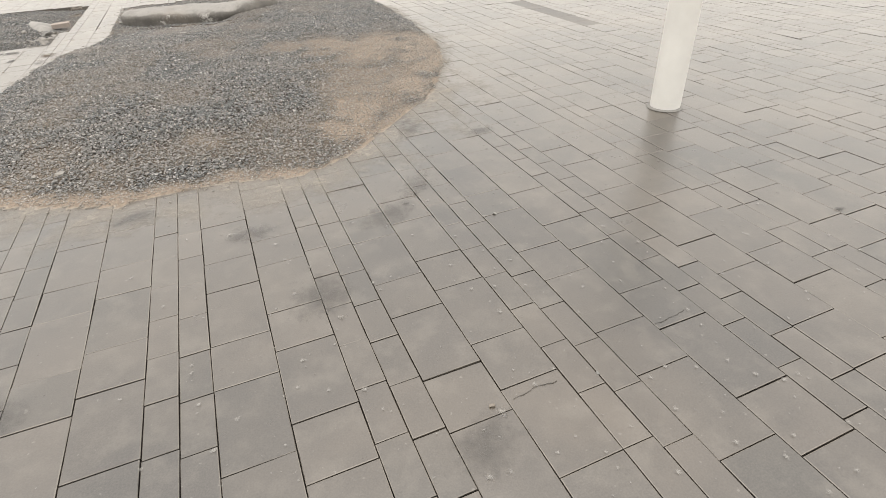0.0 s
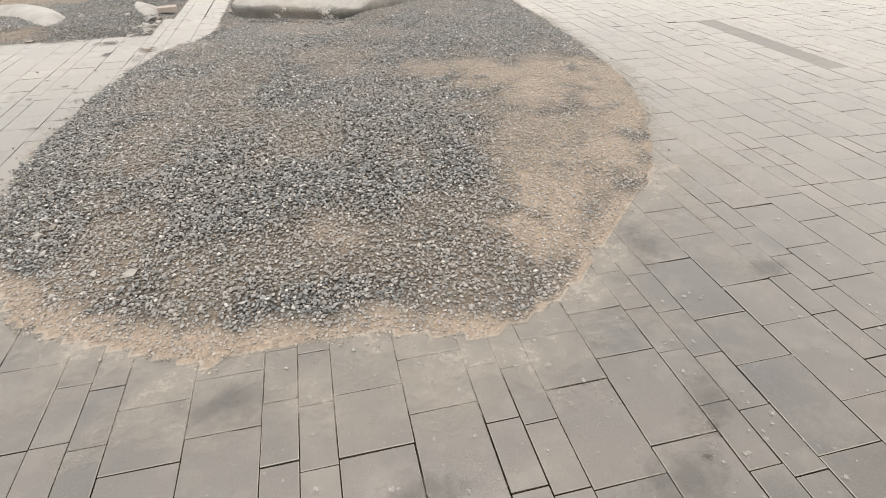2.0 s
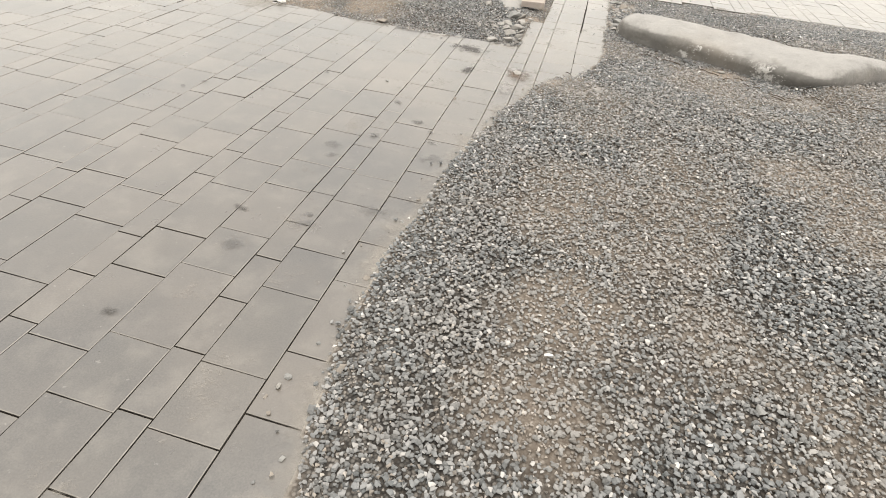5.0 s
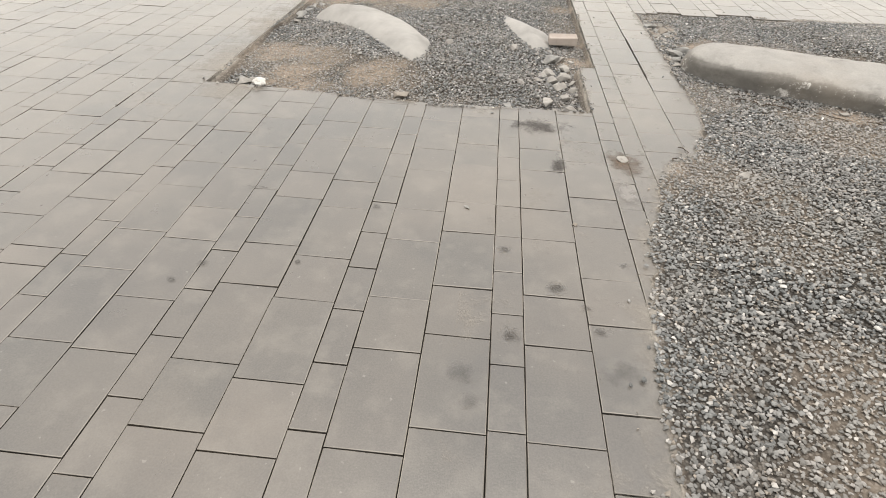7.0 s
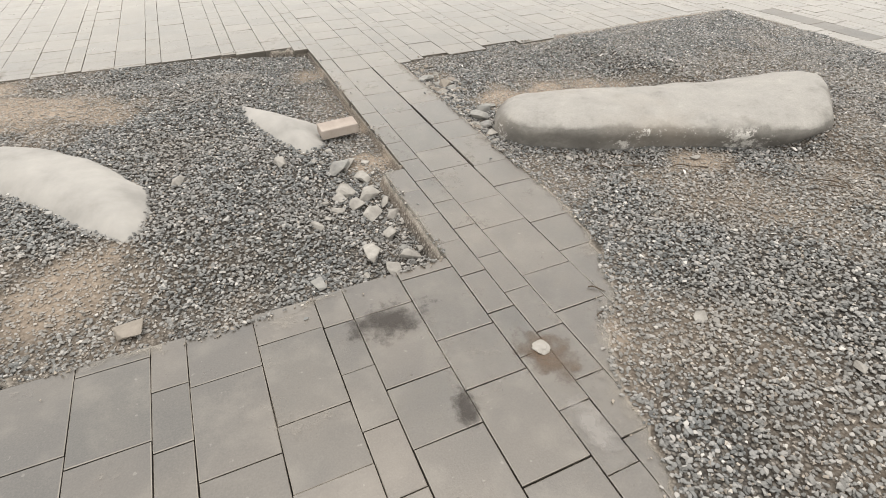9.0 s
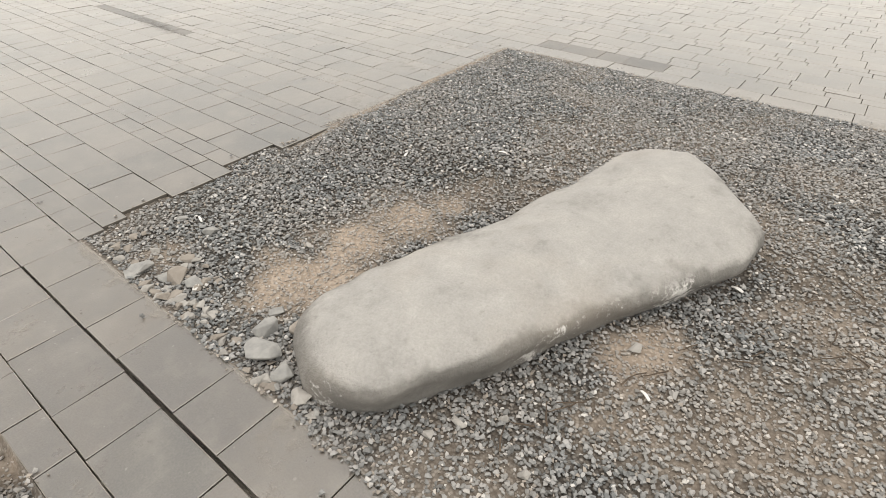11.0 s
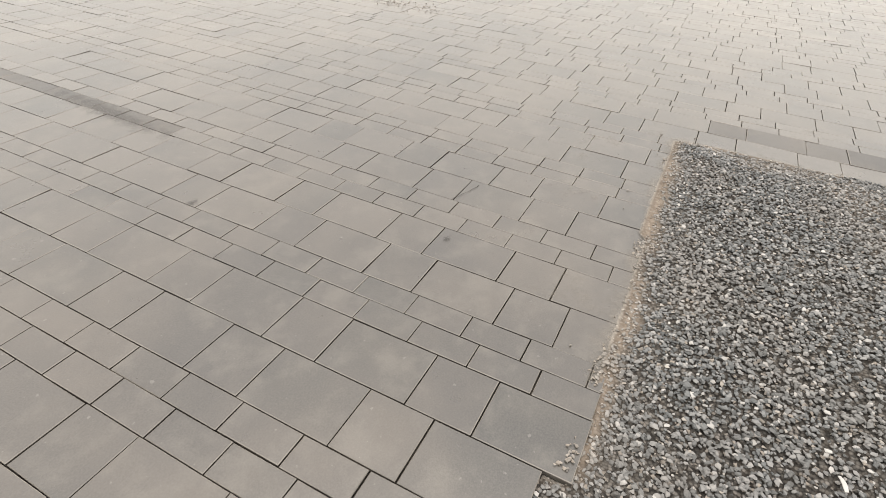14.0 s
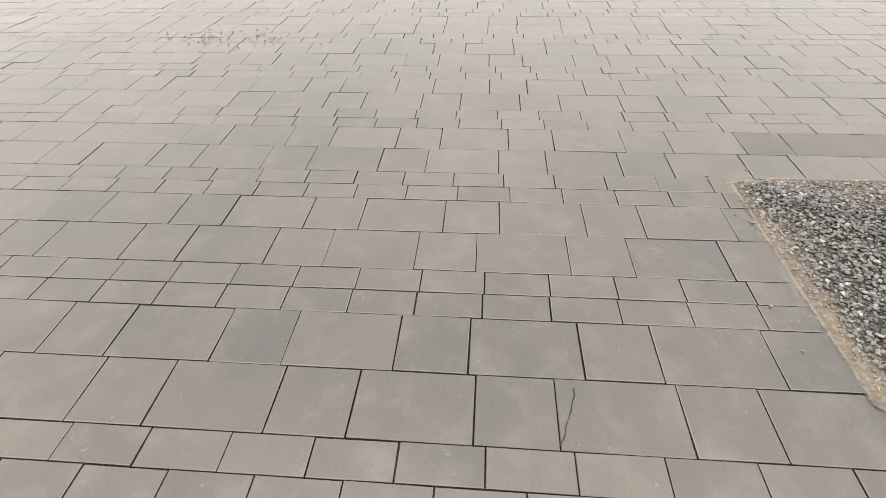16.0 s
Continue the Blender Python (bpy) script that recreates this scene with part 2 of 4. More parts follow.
def stain_material(name, colour, strength, grain=13):
    m, n, l, b = material(name, 0.55, 0.4)
    b.inputs["Base Color"].default_value = (*colour, 1)
    cov = n.new("ShaderNodeAttribute")
    cov.attribute_name = "cover"
    p = place_of(n)
    f = math_of(n, l, "ADD", cov.outputs["Fac"], math_of(n, l, "MULTIPLY", math_of(n, l, "SUBTRACT", noise_of(n, l, p, grain, 8, 0.72), 0.5), 2.4))
    mixer = n.new("ShaderNodeMixShader")
    l.new(math_of(n, l, "MULTIPLY", range_of(n, l, f, 0.3, 0.95), strength), mixer.inputs[0])
    l.new(n.new("ShaderNodeBsdfTransparent").outputs[0], mixer.inputs[1])
    l.new(b.outputs[0], mixer.inputs[2])
    l.new(mixer.outputs[0], n["Material Output"].inputs[0])
    return m


OIL = stain_material("dark_stain", (0.035, 0.029, 0.025), 0.8)
SMUDGE = stain_material("grey_smudge", (0.085, 0.083, 0.08), 0.30)
CEMENT = stain_material("cement_stain", (0.26, 0.245, 0.23), 0.6)
SPLASH = stain_material("dried_splash", (0.33, 0.32, 0.30), 0.5, 55)
SPOT = stain_material("dark_spot", (0.045, 0.040, 0.035), 0.5, 30)
RUST = stain_material("brown_stain", (0.10, 0.068, 0.045), 0.8)


# ---- helpers for shapes ----
rng = np.random.default_rng(7)


def part(name, bm, mat, parent=None, label="", smooth=False):
    me = bpy.data.meshes.new(name)
    bm.to_mesh(me)
    bm.free()
    me.materials.append(mat)
    if smooth:
        me.polygons.foreach_set("use_smooth", [True] * len(me.polygons))
    ob = new(name, me)
    ob.parent = parent
    return tagged(ob, label)


def mesh_from(name, verts, faces, mat, smooth=False, values=None):
    """One mesh object from arrays; faces is an n x 3 or n x 4 array; values: attributes of the points."""
    me = bpy.data.meshes.new(name)
    k = faces.shape[1]
    me.vertices.add(len(verts))
    me.vertices.foreach_set("co", np.ascontiguousarray(verts, dtype=np.float32).ravel())
    me.loops.add(faces.size)
    me.loops.foreach_set("vertex_index", np.ascontiguousarray(faces, dtype=np.int32).ravel())
    me.polygons.add(len(faces))
    me.polygons.foreach_set("loop_start", np.arange(0, faces.size, k, dtype=np.int32))
    me.polygons.foreach_set("use_smooth", np.full(len(faces), smooth))
    for key, v in (values or {}).items():
        me.attributes.new(key, "FLOAT", "POINT").data.foreach_set("value", np.asarray(v, dtype=np.float32))
    me.update(calc_edges=True)
    me.materials.append(mat)
    return new(name, me)


LATTICE = np.random.default_rng(3).random((256, 256))


def value_noise(x, y, scale):
    x, y = np.asarray(x) * scale + 100, np.asarray(y) * scale + 100
    i, j = np.floor(x).astype(int), np.floor(y).astype(int)
    u, v = x - i, y - j
    u, v = u * u * (3 - 2 * u), v * v * (3 - 2 * v)
    g = lambda a, b: LATTICE[a % 256, b % 256]
    return (g(i, j) * (1 - u) + g(i + 1, j) * u) * (1 - v) + (g(i, j + 1) * (1 - u) + g(i + 1, j + 1) * u) * v - 0.5


def fbm(x, y, scale):
    return value_noise(x, y, scale) + 0.5 * value_noise(x, y, 2.1 * scale) + 0.25 * value_noise(x, y, 4.3 * scale)


def smooth(lo, hi, v):
    t = np.clip((np.asarray(v, float) - lo) / (hi - lo), 0, 1)
    return t * t * (3 - 2 * t)


def inside_by(poly, x, y):
    """Signed distance to a closed outline, positive within."""
    x, y = np.asarray(x, float), np.asarray(y, float)
    best, within = np.full(x.shape, 1e9), np.zeros(x.shape, bool)
    for (ax, ay), (bx, by) in zip(poly, poly[1:] + poly[:1]):
        dx, dy = bx - ax, by - ay
        t = np.clip(((x - ax) * dx + (y - ay) * dy) / (dx * dx + dy * dy), 0, 1)
        best = np.minimum(best, np.hypot(x - ax - t * dx, y - ay - t * dy))
        if ay != by:
            within ^= ((ay > y) != (by > y)) & (x < dx * (y - ay) / dy + ax)
    return np.where(within, best, -best)


# ---- plan ----
W = 0.24
BED_A = [(0.73, 10.8), (0.73, 10.0), (0.71, 9.6), (0.64, 9.28), (0.55, 9.08), (0.40, 8.95), (0.27, 8.74), (0.21, 8.5), (0.12, 8.2), (0.05, 7.8), (0.0, 7.45), (-0.04, 7.0), (-0.07, 6.5), (-0.07, 6.1), (-0.02, 5.75),
         (0.05, 5.5), (0.08, 5.28), (0.2, 5.03), (0.38, 4.76), (0.46, 4.62), (0.71, 4.47), (0.94, 4.35), (1.26, 4.21), (1.42, 4.25), (1.66, 4.23), (1.94, 4.22), (2.15, 4.14), (2.29, 4.11), (2.47, 4.16), (2.63, 4.23), (2.78, 4.35), (3.0, 4.57),
         (3.25, 4.80), (3.53, 5.05), (3.71, 5.28), (4.1, 6.0), (4.36, 6.8), (4.48, 7.9), (4.55, 9.5), (4.56, 11.2), (4.53, 12.19), (3.5, 12.19), (2.65, 12.15), (2.4, 12.17), (2.04, 12.15), (1.92, 12.17), (1.92, 12.245), (1.56, 12.245), (1.56, 12.155), (1.2, 12.155), (1.2, 12.185), (0.96, 12.185), (0.96, 12.15), (0.84, 12.15), (0.84, 12.13), (0.72, 12.13)]
BED_B = [(-0.01, 9.60), (-0.01, 10.41), (0.10, 10.42), (0.11, 12.78), (-0.05, 12.88), (-0.33, 12.95), (-0.71, 12.97), (-1.53, 12.98), (-2.04, 13.1), (-2.62, 13.1), (-2.56, 12.0), (-2.58, 11.46), (-2.62, 10.88), (-2.60, 9.9), (-2.57, 9.68), (-2.2, 9.61), (-1.8, 9.62), (-1.45, 9.56), (-0.87, 9.53), (-0.6, 9.55), (-0.04, 9.58)]
SAND_A = [(4.0, 5.75, 0.3, 1), (3.85, 5.5, 0.3, 1), (3.65, 5.2, 0.25, 1), (4.3, 6.6, 0.35, 1), (4.35, 7.1, 0.35, 1), (4.1, 6.05, 0.3, 1), (3.5, 6.6, 0.5, 1), (4.0, 6.65, 0.4, 1), (3.0, 6.75, 0.4, 0.9), (3.9, 5.9, 0.4, 1), (4.15, 6.3, 0.35, 1), (3.6, 5.5, 0.35, 1), (3.3, 6.4, 0.45, 0.9), (3.2, 5.9, 0.4, 0.85), (3.0, 5.5, 0.35, 0.8), (3.1, 5.2, 0.35, 0.9), (2.75, 7.1, 0.35, 0.9), (3.2, 7.0, 0.5, 1), (3.75, 7.0, 0.5, 1), (4.15, 6.9, 0.4, 1), (3.9, 6.4, 0.4, 1), (3.55, 5.9, 0.45, 0.9), (3.2, 5.4, 0.4, 0.9), (3.45, 5.35, 0.3, 1), (2.95, 5.0, 0.35, 1), (2.75, 4.65, 0.35, 1), (2.9, 6.3, 0.3, 0.75),
          (1.75, 4.85, 0.28, 0.85), (0.72, 5.2, 0.2, 0.7), (0.7, 6.47, 0.3, 0.7), (1.87, 7.94, 0.4, 0.72), (0.55, 7.1, 0.25, 0.7), (1.17, 6.44, 0.3, 0.6), (0.72, 4.87, 0.28, 0.72), (1.12, 4.8, 0.22, 0.7), (0.65, 7.4, 0.3, 0.66), (1.99, 7.45, 0.3, 0.7),
          (0.62, 5.99, 0.26, 0.68), (0.53, 5.55, 0.15, 0.6), (1.53, 6.23, 0.3, 0.6), (1.5, 11.12, 0.2, 1), (1.85, 11.02, 0.18, 0.95), (2.05, 10.95, 0.16, 0.9), (1.15, 11.15, 0.25, 1), (1.25, 11.05, 0.22, 1), (1.65, 11.08, 0.2, 0.78), (2.2, 10.92, 0.2, 0.7), (1.45, 11.25, 0.18, 0.7), (0.95, 11.7, 0.12, 0.75), (1.4, 9.55, 0.3, 0.7), (1.63, 9.3, 0.35, 0.75),
          (2.12, 9.21, 0.3, 0.75), (2.69, 9.6, 0.3, 0.7), (1.64, 8.94, 0.3, 0.7), (1.7, 9.8, 0.2, 0.9), (0.36, 8.88, 0.12, 0.8), (2.5, 8.6, 0.35, 0.65), (3.3, 9.4, 0.4, 0.6)]
SAND_B = [(-2.33, 10.38, 0.3, 0.9), (-2.0, 10.3, 0.3, 0.8), (-2.15, 9.95, 0.35, 1), (-1.5, 10.05, 0.3, 0.85), (-1.35, 10.0, 0.25, 0.7), (-2.3, 12.0, 0.3, 0.9), (-1.95, 12.3, 0.5, 1), (-1.75, 11.7, 0.25, 0.7), (-1.45, 12.0, 0.35, 0.9), (-2.4, 12.55, 0.5, 1), (-1.35, 9.72, 0.2, 0.6), (0.0, 12.3, 0.2, 0.8), (0.02, 11.2, 0.18, 0.9), (0.0, 10.7, 0.15, 0.9)]


def sandiness(spots, x, y):
    v = np.zeros(np.shape(x))
    wob = 0.35 * fbm(x, y, 2.3) + 0.25 * fbm(x, y, 9.0)
    for sx, sy, r, strength in spots:
        v = np.maximum(v, min(1.0, strength ** (1.4 if strength > 0.77 else 2.2)) * smooth(0.2, 0.95, 1.15 - np.hypot(x - sx, y - sy) / r * 0.75 + 1.5 * wob))
    if spots is SAND_A:
        v = np.maximum(v, smooth(0.25, 0.85, (0.90 - 3.8 * np.maximum(inside_by(BED_A, x, y), 0) + 1.4 * wob) * (1 - smooth(4.8, 5.4, y))))
    if spots is SAND_A:
        rim = smooth(0.2, 0.8, 0.75 - 8.0 * np.maximum(inside_by(BED_A, x, y), 0) + 1.2 * wob)
        v = np.maximum(v, 0.8 * rim * smooth(11.8, 12.0, y) * smooth(1.9, 2.0, x))
    return np.maximum(v, np.where((y < 9.9) & (x > 0), 0.34, 0.3) * smooth(0.05, 0.42, fbm(x, y, 1.7)))


def height_a(x, y):
    d = inside_by(BED_A, x, y)
    spill = np.maximum(np.maximum(1 - smooth(8.6, 9.9, y), 1 - smooth(0.66, 0.8, x)), smooth(2.1, 2.5, x))
    heap = 0.006 + 0.035 * smooth(-0.02, 0.4, d) + 0.06 * smooth(0.3, 1.5, d)
    sunk = -0.018 + 0.015 * smooth(0.3, 1.2, d)
    z = spill * heap + (1 - spill) * sunk + 0.02 * fbm(x, y, 1.6) * smooth(0.0, 0.3, d)
    return np.where(d < 0, np.where(spill > 0.5, 0.003, -0.022), np.where(spill > 0.8, np.maximum(z, 0.006), z))


def height_b(x, y):
    d = inside_by(BED_B, x, y)
    z = -0.040 - 0.035 * smooth(-0.9, -0.1, x) * (1 - smooth(0.4, 1.0, d)) + 0.05 * smooth(0.1, 0.8, d) + 0.03 * fbm(x, y, 1.4)
    rim = smooth(12.2, 12.7, y) * (1 - smooth(0.05, 0.5, d)) * (1 - smooth(-0.4, -0.1, x))
    return np.where(d < 0, 0.004, z + 0.03 * rim)


# ---- ground and beds ----
g = 600
ground = mesh_from("ground", np.array([(-g, -g, -0.11), (g, -g, -0.11), (g, g, -0.11), (-g, g, -0.11)]), np.array([(0, 1, 2, 3)]), EARTH)
tagged(ground, "bare packed earth under the paving", "ground", kind="structure")


def bed(name, poly, spots, height, label, reach):
    xs, ys = [p[0] for p in poly], [p[1] for p in poly]
    step = 0.045
    nx, ny = int((max(xs) - min(xs) + 1.5) / step), int((max(ys) - min(ys) + 1.5) / step)
    gx, gy = np.meshgrid(min(xs) - 0.75 + step * np.arange(nx), min(ys) - 0.75 + step * np.arange(ny), indexing="ij")
    x, y = gx.ravel(), gy.ravel()
    d = inside_by(poly, x, y)
    r = reach(x, y)
    cover = np.clip(1.0 + np.minimum(d, 0) / r, 0, 1) * np.where(d < 0, 0.54, 1.0) + np.where(d >= 0, 0.5, 0)
    sand = np.where(d < 0.0, 0.35 + 0.5 * (1 - smooth(4.9, 5.6, y)), sandiness(spots, x, y))
    verts = np.stack([x, y, height(x, y) - 0.007 * (1 - sand) * smooth(0.12, 0.35, d)], 1)
    i, j = np.meshgrid(np.arange(nx - 1), np.arange(ny - 1), indexing="ij")
    q = np.stack([i * ny + j, (i + 1) * ny + j, (i + 1) * ny + j + 1, i * ny + j + 1], -1).reshape(-1, 4)
    q = q[(d[q] > -0.72).any(1)]
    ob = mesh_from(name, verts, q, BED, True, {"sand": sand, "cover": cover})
    return tagged(ob, label, "soil", kind="structure")


bed("ground_bed", BED_A, SAND_A, height_a, "sandy grey soil of the large gravel bed spilling over pavers", lambda x, y: np.where(y < 9.4, 0.14 + 0.42 * (1 - smooth(4.9, 5.9, y)) + 0.12 * smooth(3.0, 3.6, x), np.where(x > 1.95, 0.09, 0.03)))
bed("ground_bed_small", BED_B, SAND_B, height_b, "sandy grey soil of the sunken smaller gravel bed", lambda x, y: np.where(x < -2.2, 0.36, 0.03))


def hull_shapes(count, points, flat, seed):
    r = random.Random(seed)
    shapes = []
    for _ in range(count):
        bm = bmesh.new()
        for k in range(points):
            h = 1 - 2 * (k + 0.5) / points
            a = 2.39996 * k
            v = Vector((math.sqrt(1 - h * h) * math.cos(a) + r.gauss(0, 0.24), math.sqrt(1 - h * h) * math.sin(a) + r.gauss(0, 0.24), h + r.gauss(0, 0.2))).normalized()
            long = r.uniform(0.95, 1.15)
            bm.verts.new((v.x * 1.15 * long, v.y * 0.82 * long, v.z * flat))
        res = bmesh.ops.convex_hull(bm, input=bm.verts)
        bmesh.ops.delete(bm, geom=list({v for v in res["geom_interior"] + res["geom_unused"] if isinstance(v, bmesh.types.BMVert)}), context="VERTS")
        bmesh.ops.triangulate(bm, faces=bm.faces)
        bm.verts.index_update()
        shapes.append((np.array([v.co[:] for v in bm.verts]), np.array([[v.index for v in f.verts] for f in bm.faces])))
        bm.free()
    return shapes


def scatter(name, x, y, z, size, shapes, mat, label, category, dusty, tilt=0.27):
    """Many pebbles in one mesh."""
    n = len(x)
    pick = rng.integers(0, len(shapes), n)
    yaw, a, b = rng.uniform(0, 6.283, n), rng.normal(0, tilt, n), rng.normal(0, tilt, n)
    vs, fs, off, dust_pale = [], [], 0, []
    for k, (v, f) in enumerate(shapes):
        m = pick == k
        c, s_ = np.cos(yaw[m])[:, None], np.sin(yaw[m])[:, None]
        p = v[None] * size[m][:, None, None]
        px, py, pz = p[..., 0], p[..., 1], p[..., 2]
        ca, sa, cb, sb = np.cos(a[m])[:, None], np.sin(a[m])[:, None], np.cos(b[m])[:, None], np.sin(b[m])[:, None]
        py, pz = ca * py - sa * pz, sa * py + ca * pz
        px, pz = cb * px + sb * pz, -sb * px + cb * pz
        px, py = c * px - s_ * py, s_ * px + c * py
        q = np.stack([px + x[m][:, None], py + y[m][:, None], pz + z[m][:, None]], -1)
        vs.append(q.reshape(-1, 3))
        dust_pale.append(np.repeat(dusty[m], len(v)))
        fs.append((f[None] + (off + np.arange(m.sum()) * len(v))[:, None, None]).reshape(-1, 3))
        off += m.sum() * len(v)
    ob = mesh_from(name, np.concatenate(vs), np.concatenate(fs), mat, False, {"dusty": np.concatenate(dust_pale)})
    return tagged(ob, label, category, kind="stuff")


PEBBLES = hull_shapes(24, 9, 0.52, 5)
CHIPS = hull_shapes(8, 6, 0.65, 6)


def fill_bed(poly, spots, height, density, grit_density, names, labels):
    xs, ys = [p[0] for p in poly], [p[1] for p in poly]
    area = (max(xs) - min(xs)) * (max(ys) - min(ys))
    for k, (dens, lo, hi) in enumerate(((density, 0.0054, 0.0120), (grit_density, 0.0030, 0.0098))):
        n = int(dens * area)
        x, y = rng.uniform(min(xs) - 0.3, max(xs) + 0.3, n), rng.uniform(min(ys) - 0.3, max(ys) + 0.3, n)
        d = inside_by(poly, x, y)
        s = sandiness(spots, x, y)
        edge = d + np.where((y > 11.9) & (x < 1.95), 0.015 * fbm(x, y, 5) - 0.022, 0.05 * fbm(x, y, 5))
        stray = (edge > -0.16) & (rng.random(n) < np.where(y < 9.2, 0.04, 0.007) * np.exp(np.minimum(edge, 0) / 0.06))
        if k == 0:
            keep = ((edge > np.where((s < 0.6) & (y < 9.3), -0.025, 0.0)) & (rng.random(n) > 0.68 * s)) | stray
        else:
            keep = ((edge > -0.02) & (rng.random(n) < 0.40 + 0.60 * s)) | (stray & (rng.random(n) < 0.9))
        x, y, d, s = x[keep], y[keep], d[keep], s[keep]
        size = lo + (hi - lo) * rng.random(len(x)) ** 1.7 * (1 - 0.3 * s)
        big = rng.random(len(x)) < 0.012
        size = np.where(big & (k == 0), size * rng.uniform(1.2, 1.6, len(x)), size)
        z = np.where(d < 0, 0.002, height(x, y)) + size * rng.uniform(0.0, 0.95, len(x)) * (1 - 0.5 * s)
        scatter(names[k], x, y, z, size, PEBBLES if k == 0 else CHIPS, (GRAVEL, GRIT)[k], labels[k], "gravel", s)


fill_bed(BED_A, SAND_A, height_a, 6600, 4800, ("gravel", "grit"), ("loose dark grey crushed gravel filling the large bed", "fine tan grit lying on the sandy patches"))
fill_bed(BED_B, SAND_B, height_b, 6600, 4800, ("gravel", "grit"), ("loose dark grey crushed gravel filling the sunken bed", "fine tan grit on the sandy patches of the sunken bed"))

spill_x, spill_y = rng.normal(6.6, 0.14, 120), rng.normal(15.5, 0.28, 120)
scatter("grit", spill_x, spill_y, np.full(120, 0.004), rng.uniform(0.004, 0.010, 120), CHIPS, GRIT, "thin scatter of grit spilt on the paving", "gravel", np.full(120, 0.4))


# ---- stones, pole, rubble ----
def long_stone():
    bm = bmesh.new()
    rings, count, steps = [], 64, 80
    ax, px = Vector((0.865, -0.502, 0)), Vector((0.502, 0.865, 0))
    start = Vector((0.76, 10.53, 0))
    us = [0, 0.25, 0.6, 1.0, 1.4, 1.75, 1.95, 2.06, 2.165, 2.22]
    ws = [0.52, 0.68, 0.74, 0.79, 0.98, 1.11, 1.08, 0.78, 0.42, 0.2]
    hs = [0.16, 0.18, 0.18, 0.175, 0.185, 0.225, 0.255, 0.245, 0.20, 0.13]
    back = [-0.05, -0.16, -0.125, -0.095, -0.09, -0.085, 0.02, 0.28, 0.56, 0.77]
    length = 2.22
    for i in range(steps + 1):
        u = 0.0 + length * (0.5 - 0.5 * math.cos(math.pi * i / steps))
        e = min(1.0, u / 0.22)
        e2 = min(1.0, (length - u) / 0.10)
        close = max(0.02, (1 - (1 - e) ** 2.4) ** (1 / 2.0)) * max(0.02, (1 - (1 - e2) ** 3) ** (1 / 2.6))
        w, h = float(np.interp(u, us, ws)), float(np.interp(u, us, hs))
        mid = start + ax * u + px * (w / 2 + float(np.interp(u, us, back)))
        ring = []
        for k in range(count):
            a = 2 * math.pi * k / count
            c, s_ = math.cos(a), math.sin(a)
            y = math.copysign(abs(c) ** (0.72 if c > 0 else 0.66), c) * w / 2 * (0.35 + 0.65 * close if close > 0.05 else 0.3)
            z = math.copysign(abs(s_) ** (0.66 if c > 0 else 0.72), s_)
            z = z * h * close * (1 - (0.14 + 0.42 * float(smooth(1.0, 2.0, u))) * max(c, 0)) if z > 0 else z * 0.12
            y *= 1 - 0.2 * float(smooth(0.16, -0.02, z) if z < 0.16 else 0) * (1 if c < 0 else 0.4)
            p = mid + px * y + Vector((0, 0, z))
            q = noise.noise(p * 2.2) * 0.035 + noise.noise(p * 5.0) * 0.020 + noise.noise(p * 11.0) * 0.008 + noise.noise(p * 24.0) * 0.004
            p += (px * (y * 2) + Vector((0, 0, max(z, 0)))).normalized() * q
            ring.append(bm.verts.new(p))
        rings.append(ring)
    for a, b in zip(rings, rings[1:]):
        for k in range(count):
            bm.faces.new((a[k], b[k], b[(k + 1) % count], a[(k + 1) % count]))
    bm.faces.new(rings[0])
    bm.faces.new(list(reversed(rings[-1])))
    bmesh.ops.recalc_face_normals(bm, faces=bm.faces)
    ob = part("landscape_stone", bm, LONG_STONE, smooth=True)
    return tagged(ob, "long rounded pale grey stone half buried in gravel", "stone")


long_stone()


def low_boulder(outline, rise, base, label):
    """A flat boulder of which only the top shows above the gravel."""
    step = 0.025
    xs, ys = [p[0] for p in outline], [p[1] for p in outline]
    nx, ny = int((max(xs) - min(xs) + 0.2) / step), int((max(ys) - min(ys) + 0.2) / step)
    gx, gy = np.meshgrid(min(xs) - 0.1 + step * np.arange(nx), min(ys) - 0.1 + step * np.arange(ny), indexing="ij")
    x, y = gx.ravel(), gy.ravel()
    d = inside_by(outline, x, y) + 0.018 * fbm(x, y, 6) + 0.02
    t = np.clip(d / 0.22, -0.6, 1)
    z = base - 0.03 + (rise + 0.03) * np.where(t > 0, 1 - (1 - t) ** 2, t * 2.4) + 0.014 * fbm(x, y, 1.6) * np.clip(t, 0, 1) + 0.002 * fbm(x, y, 11)
    k, i = np.meshgrid(np.arange(nx - 1), np.arange(ny - 1), indexing="ij")
    q = np.stack([k * ny + i, (k + 1) * ny + i, (k + 1) * ny + i + 1, k * ny + i + 1], -1).reshape(-1, 4)
    q = q[(d[q] > -0.08).any(1)]
    used = np.unique(q)
    back = np.zeros(len(x), int)
    back[used] = np.arange(len(used))
    ob = mesh_from("boulder", np.stack([x, y, z], 1)[used], back[q], BOULDER, True)
    return tagged(ob, label, "stone")


low_boulder([(-2.38, 11.42), (-2.27, 11.6), (-1.9, 11.62), (-1.7, 11.5), (-1.47, 11.25), (-1.31, 11.02), (-1.17, 10.76), (-1.15, 10.5), (-1.20, 10.31), (-1.29, 10.20), (-1.52, 10.44), (-1.72, 10.74), (-1.95, 11.03), (-2.17, 11.25)], 0.11, -0.015, "smooth pale beige boulder lying low in the sunken gravel bed")
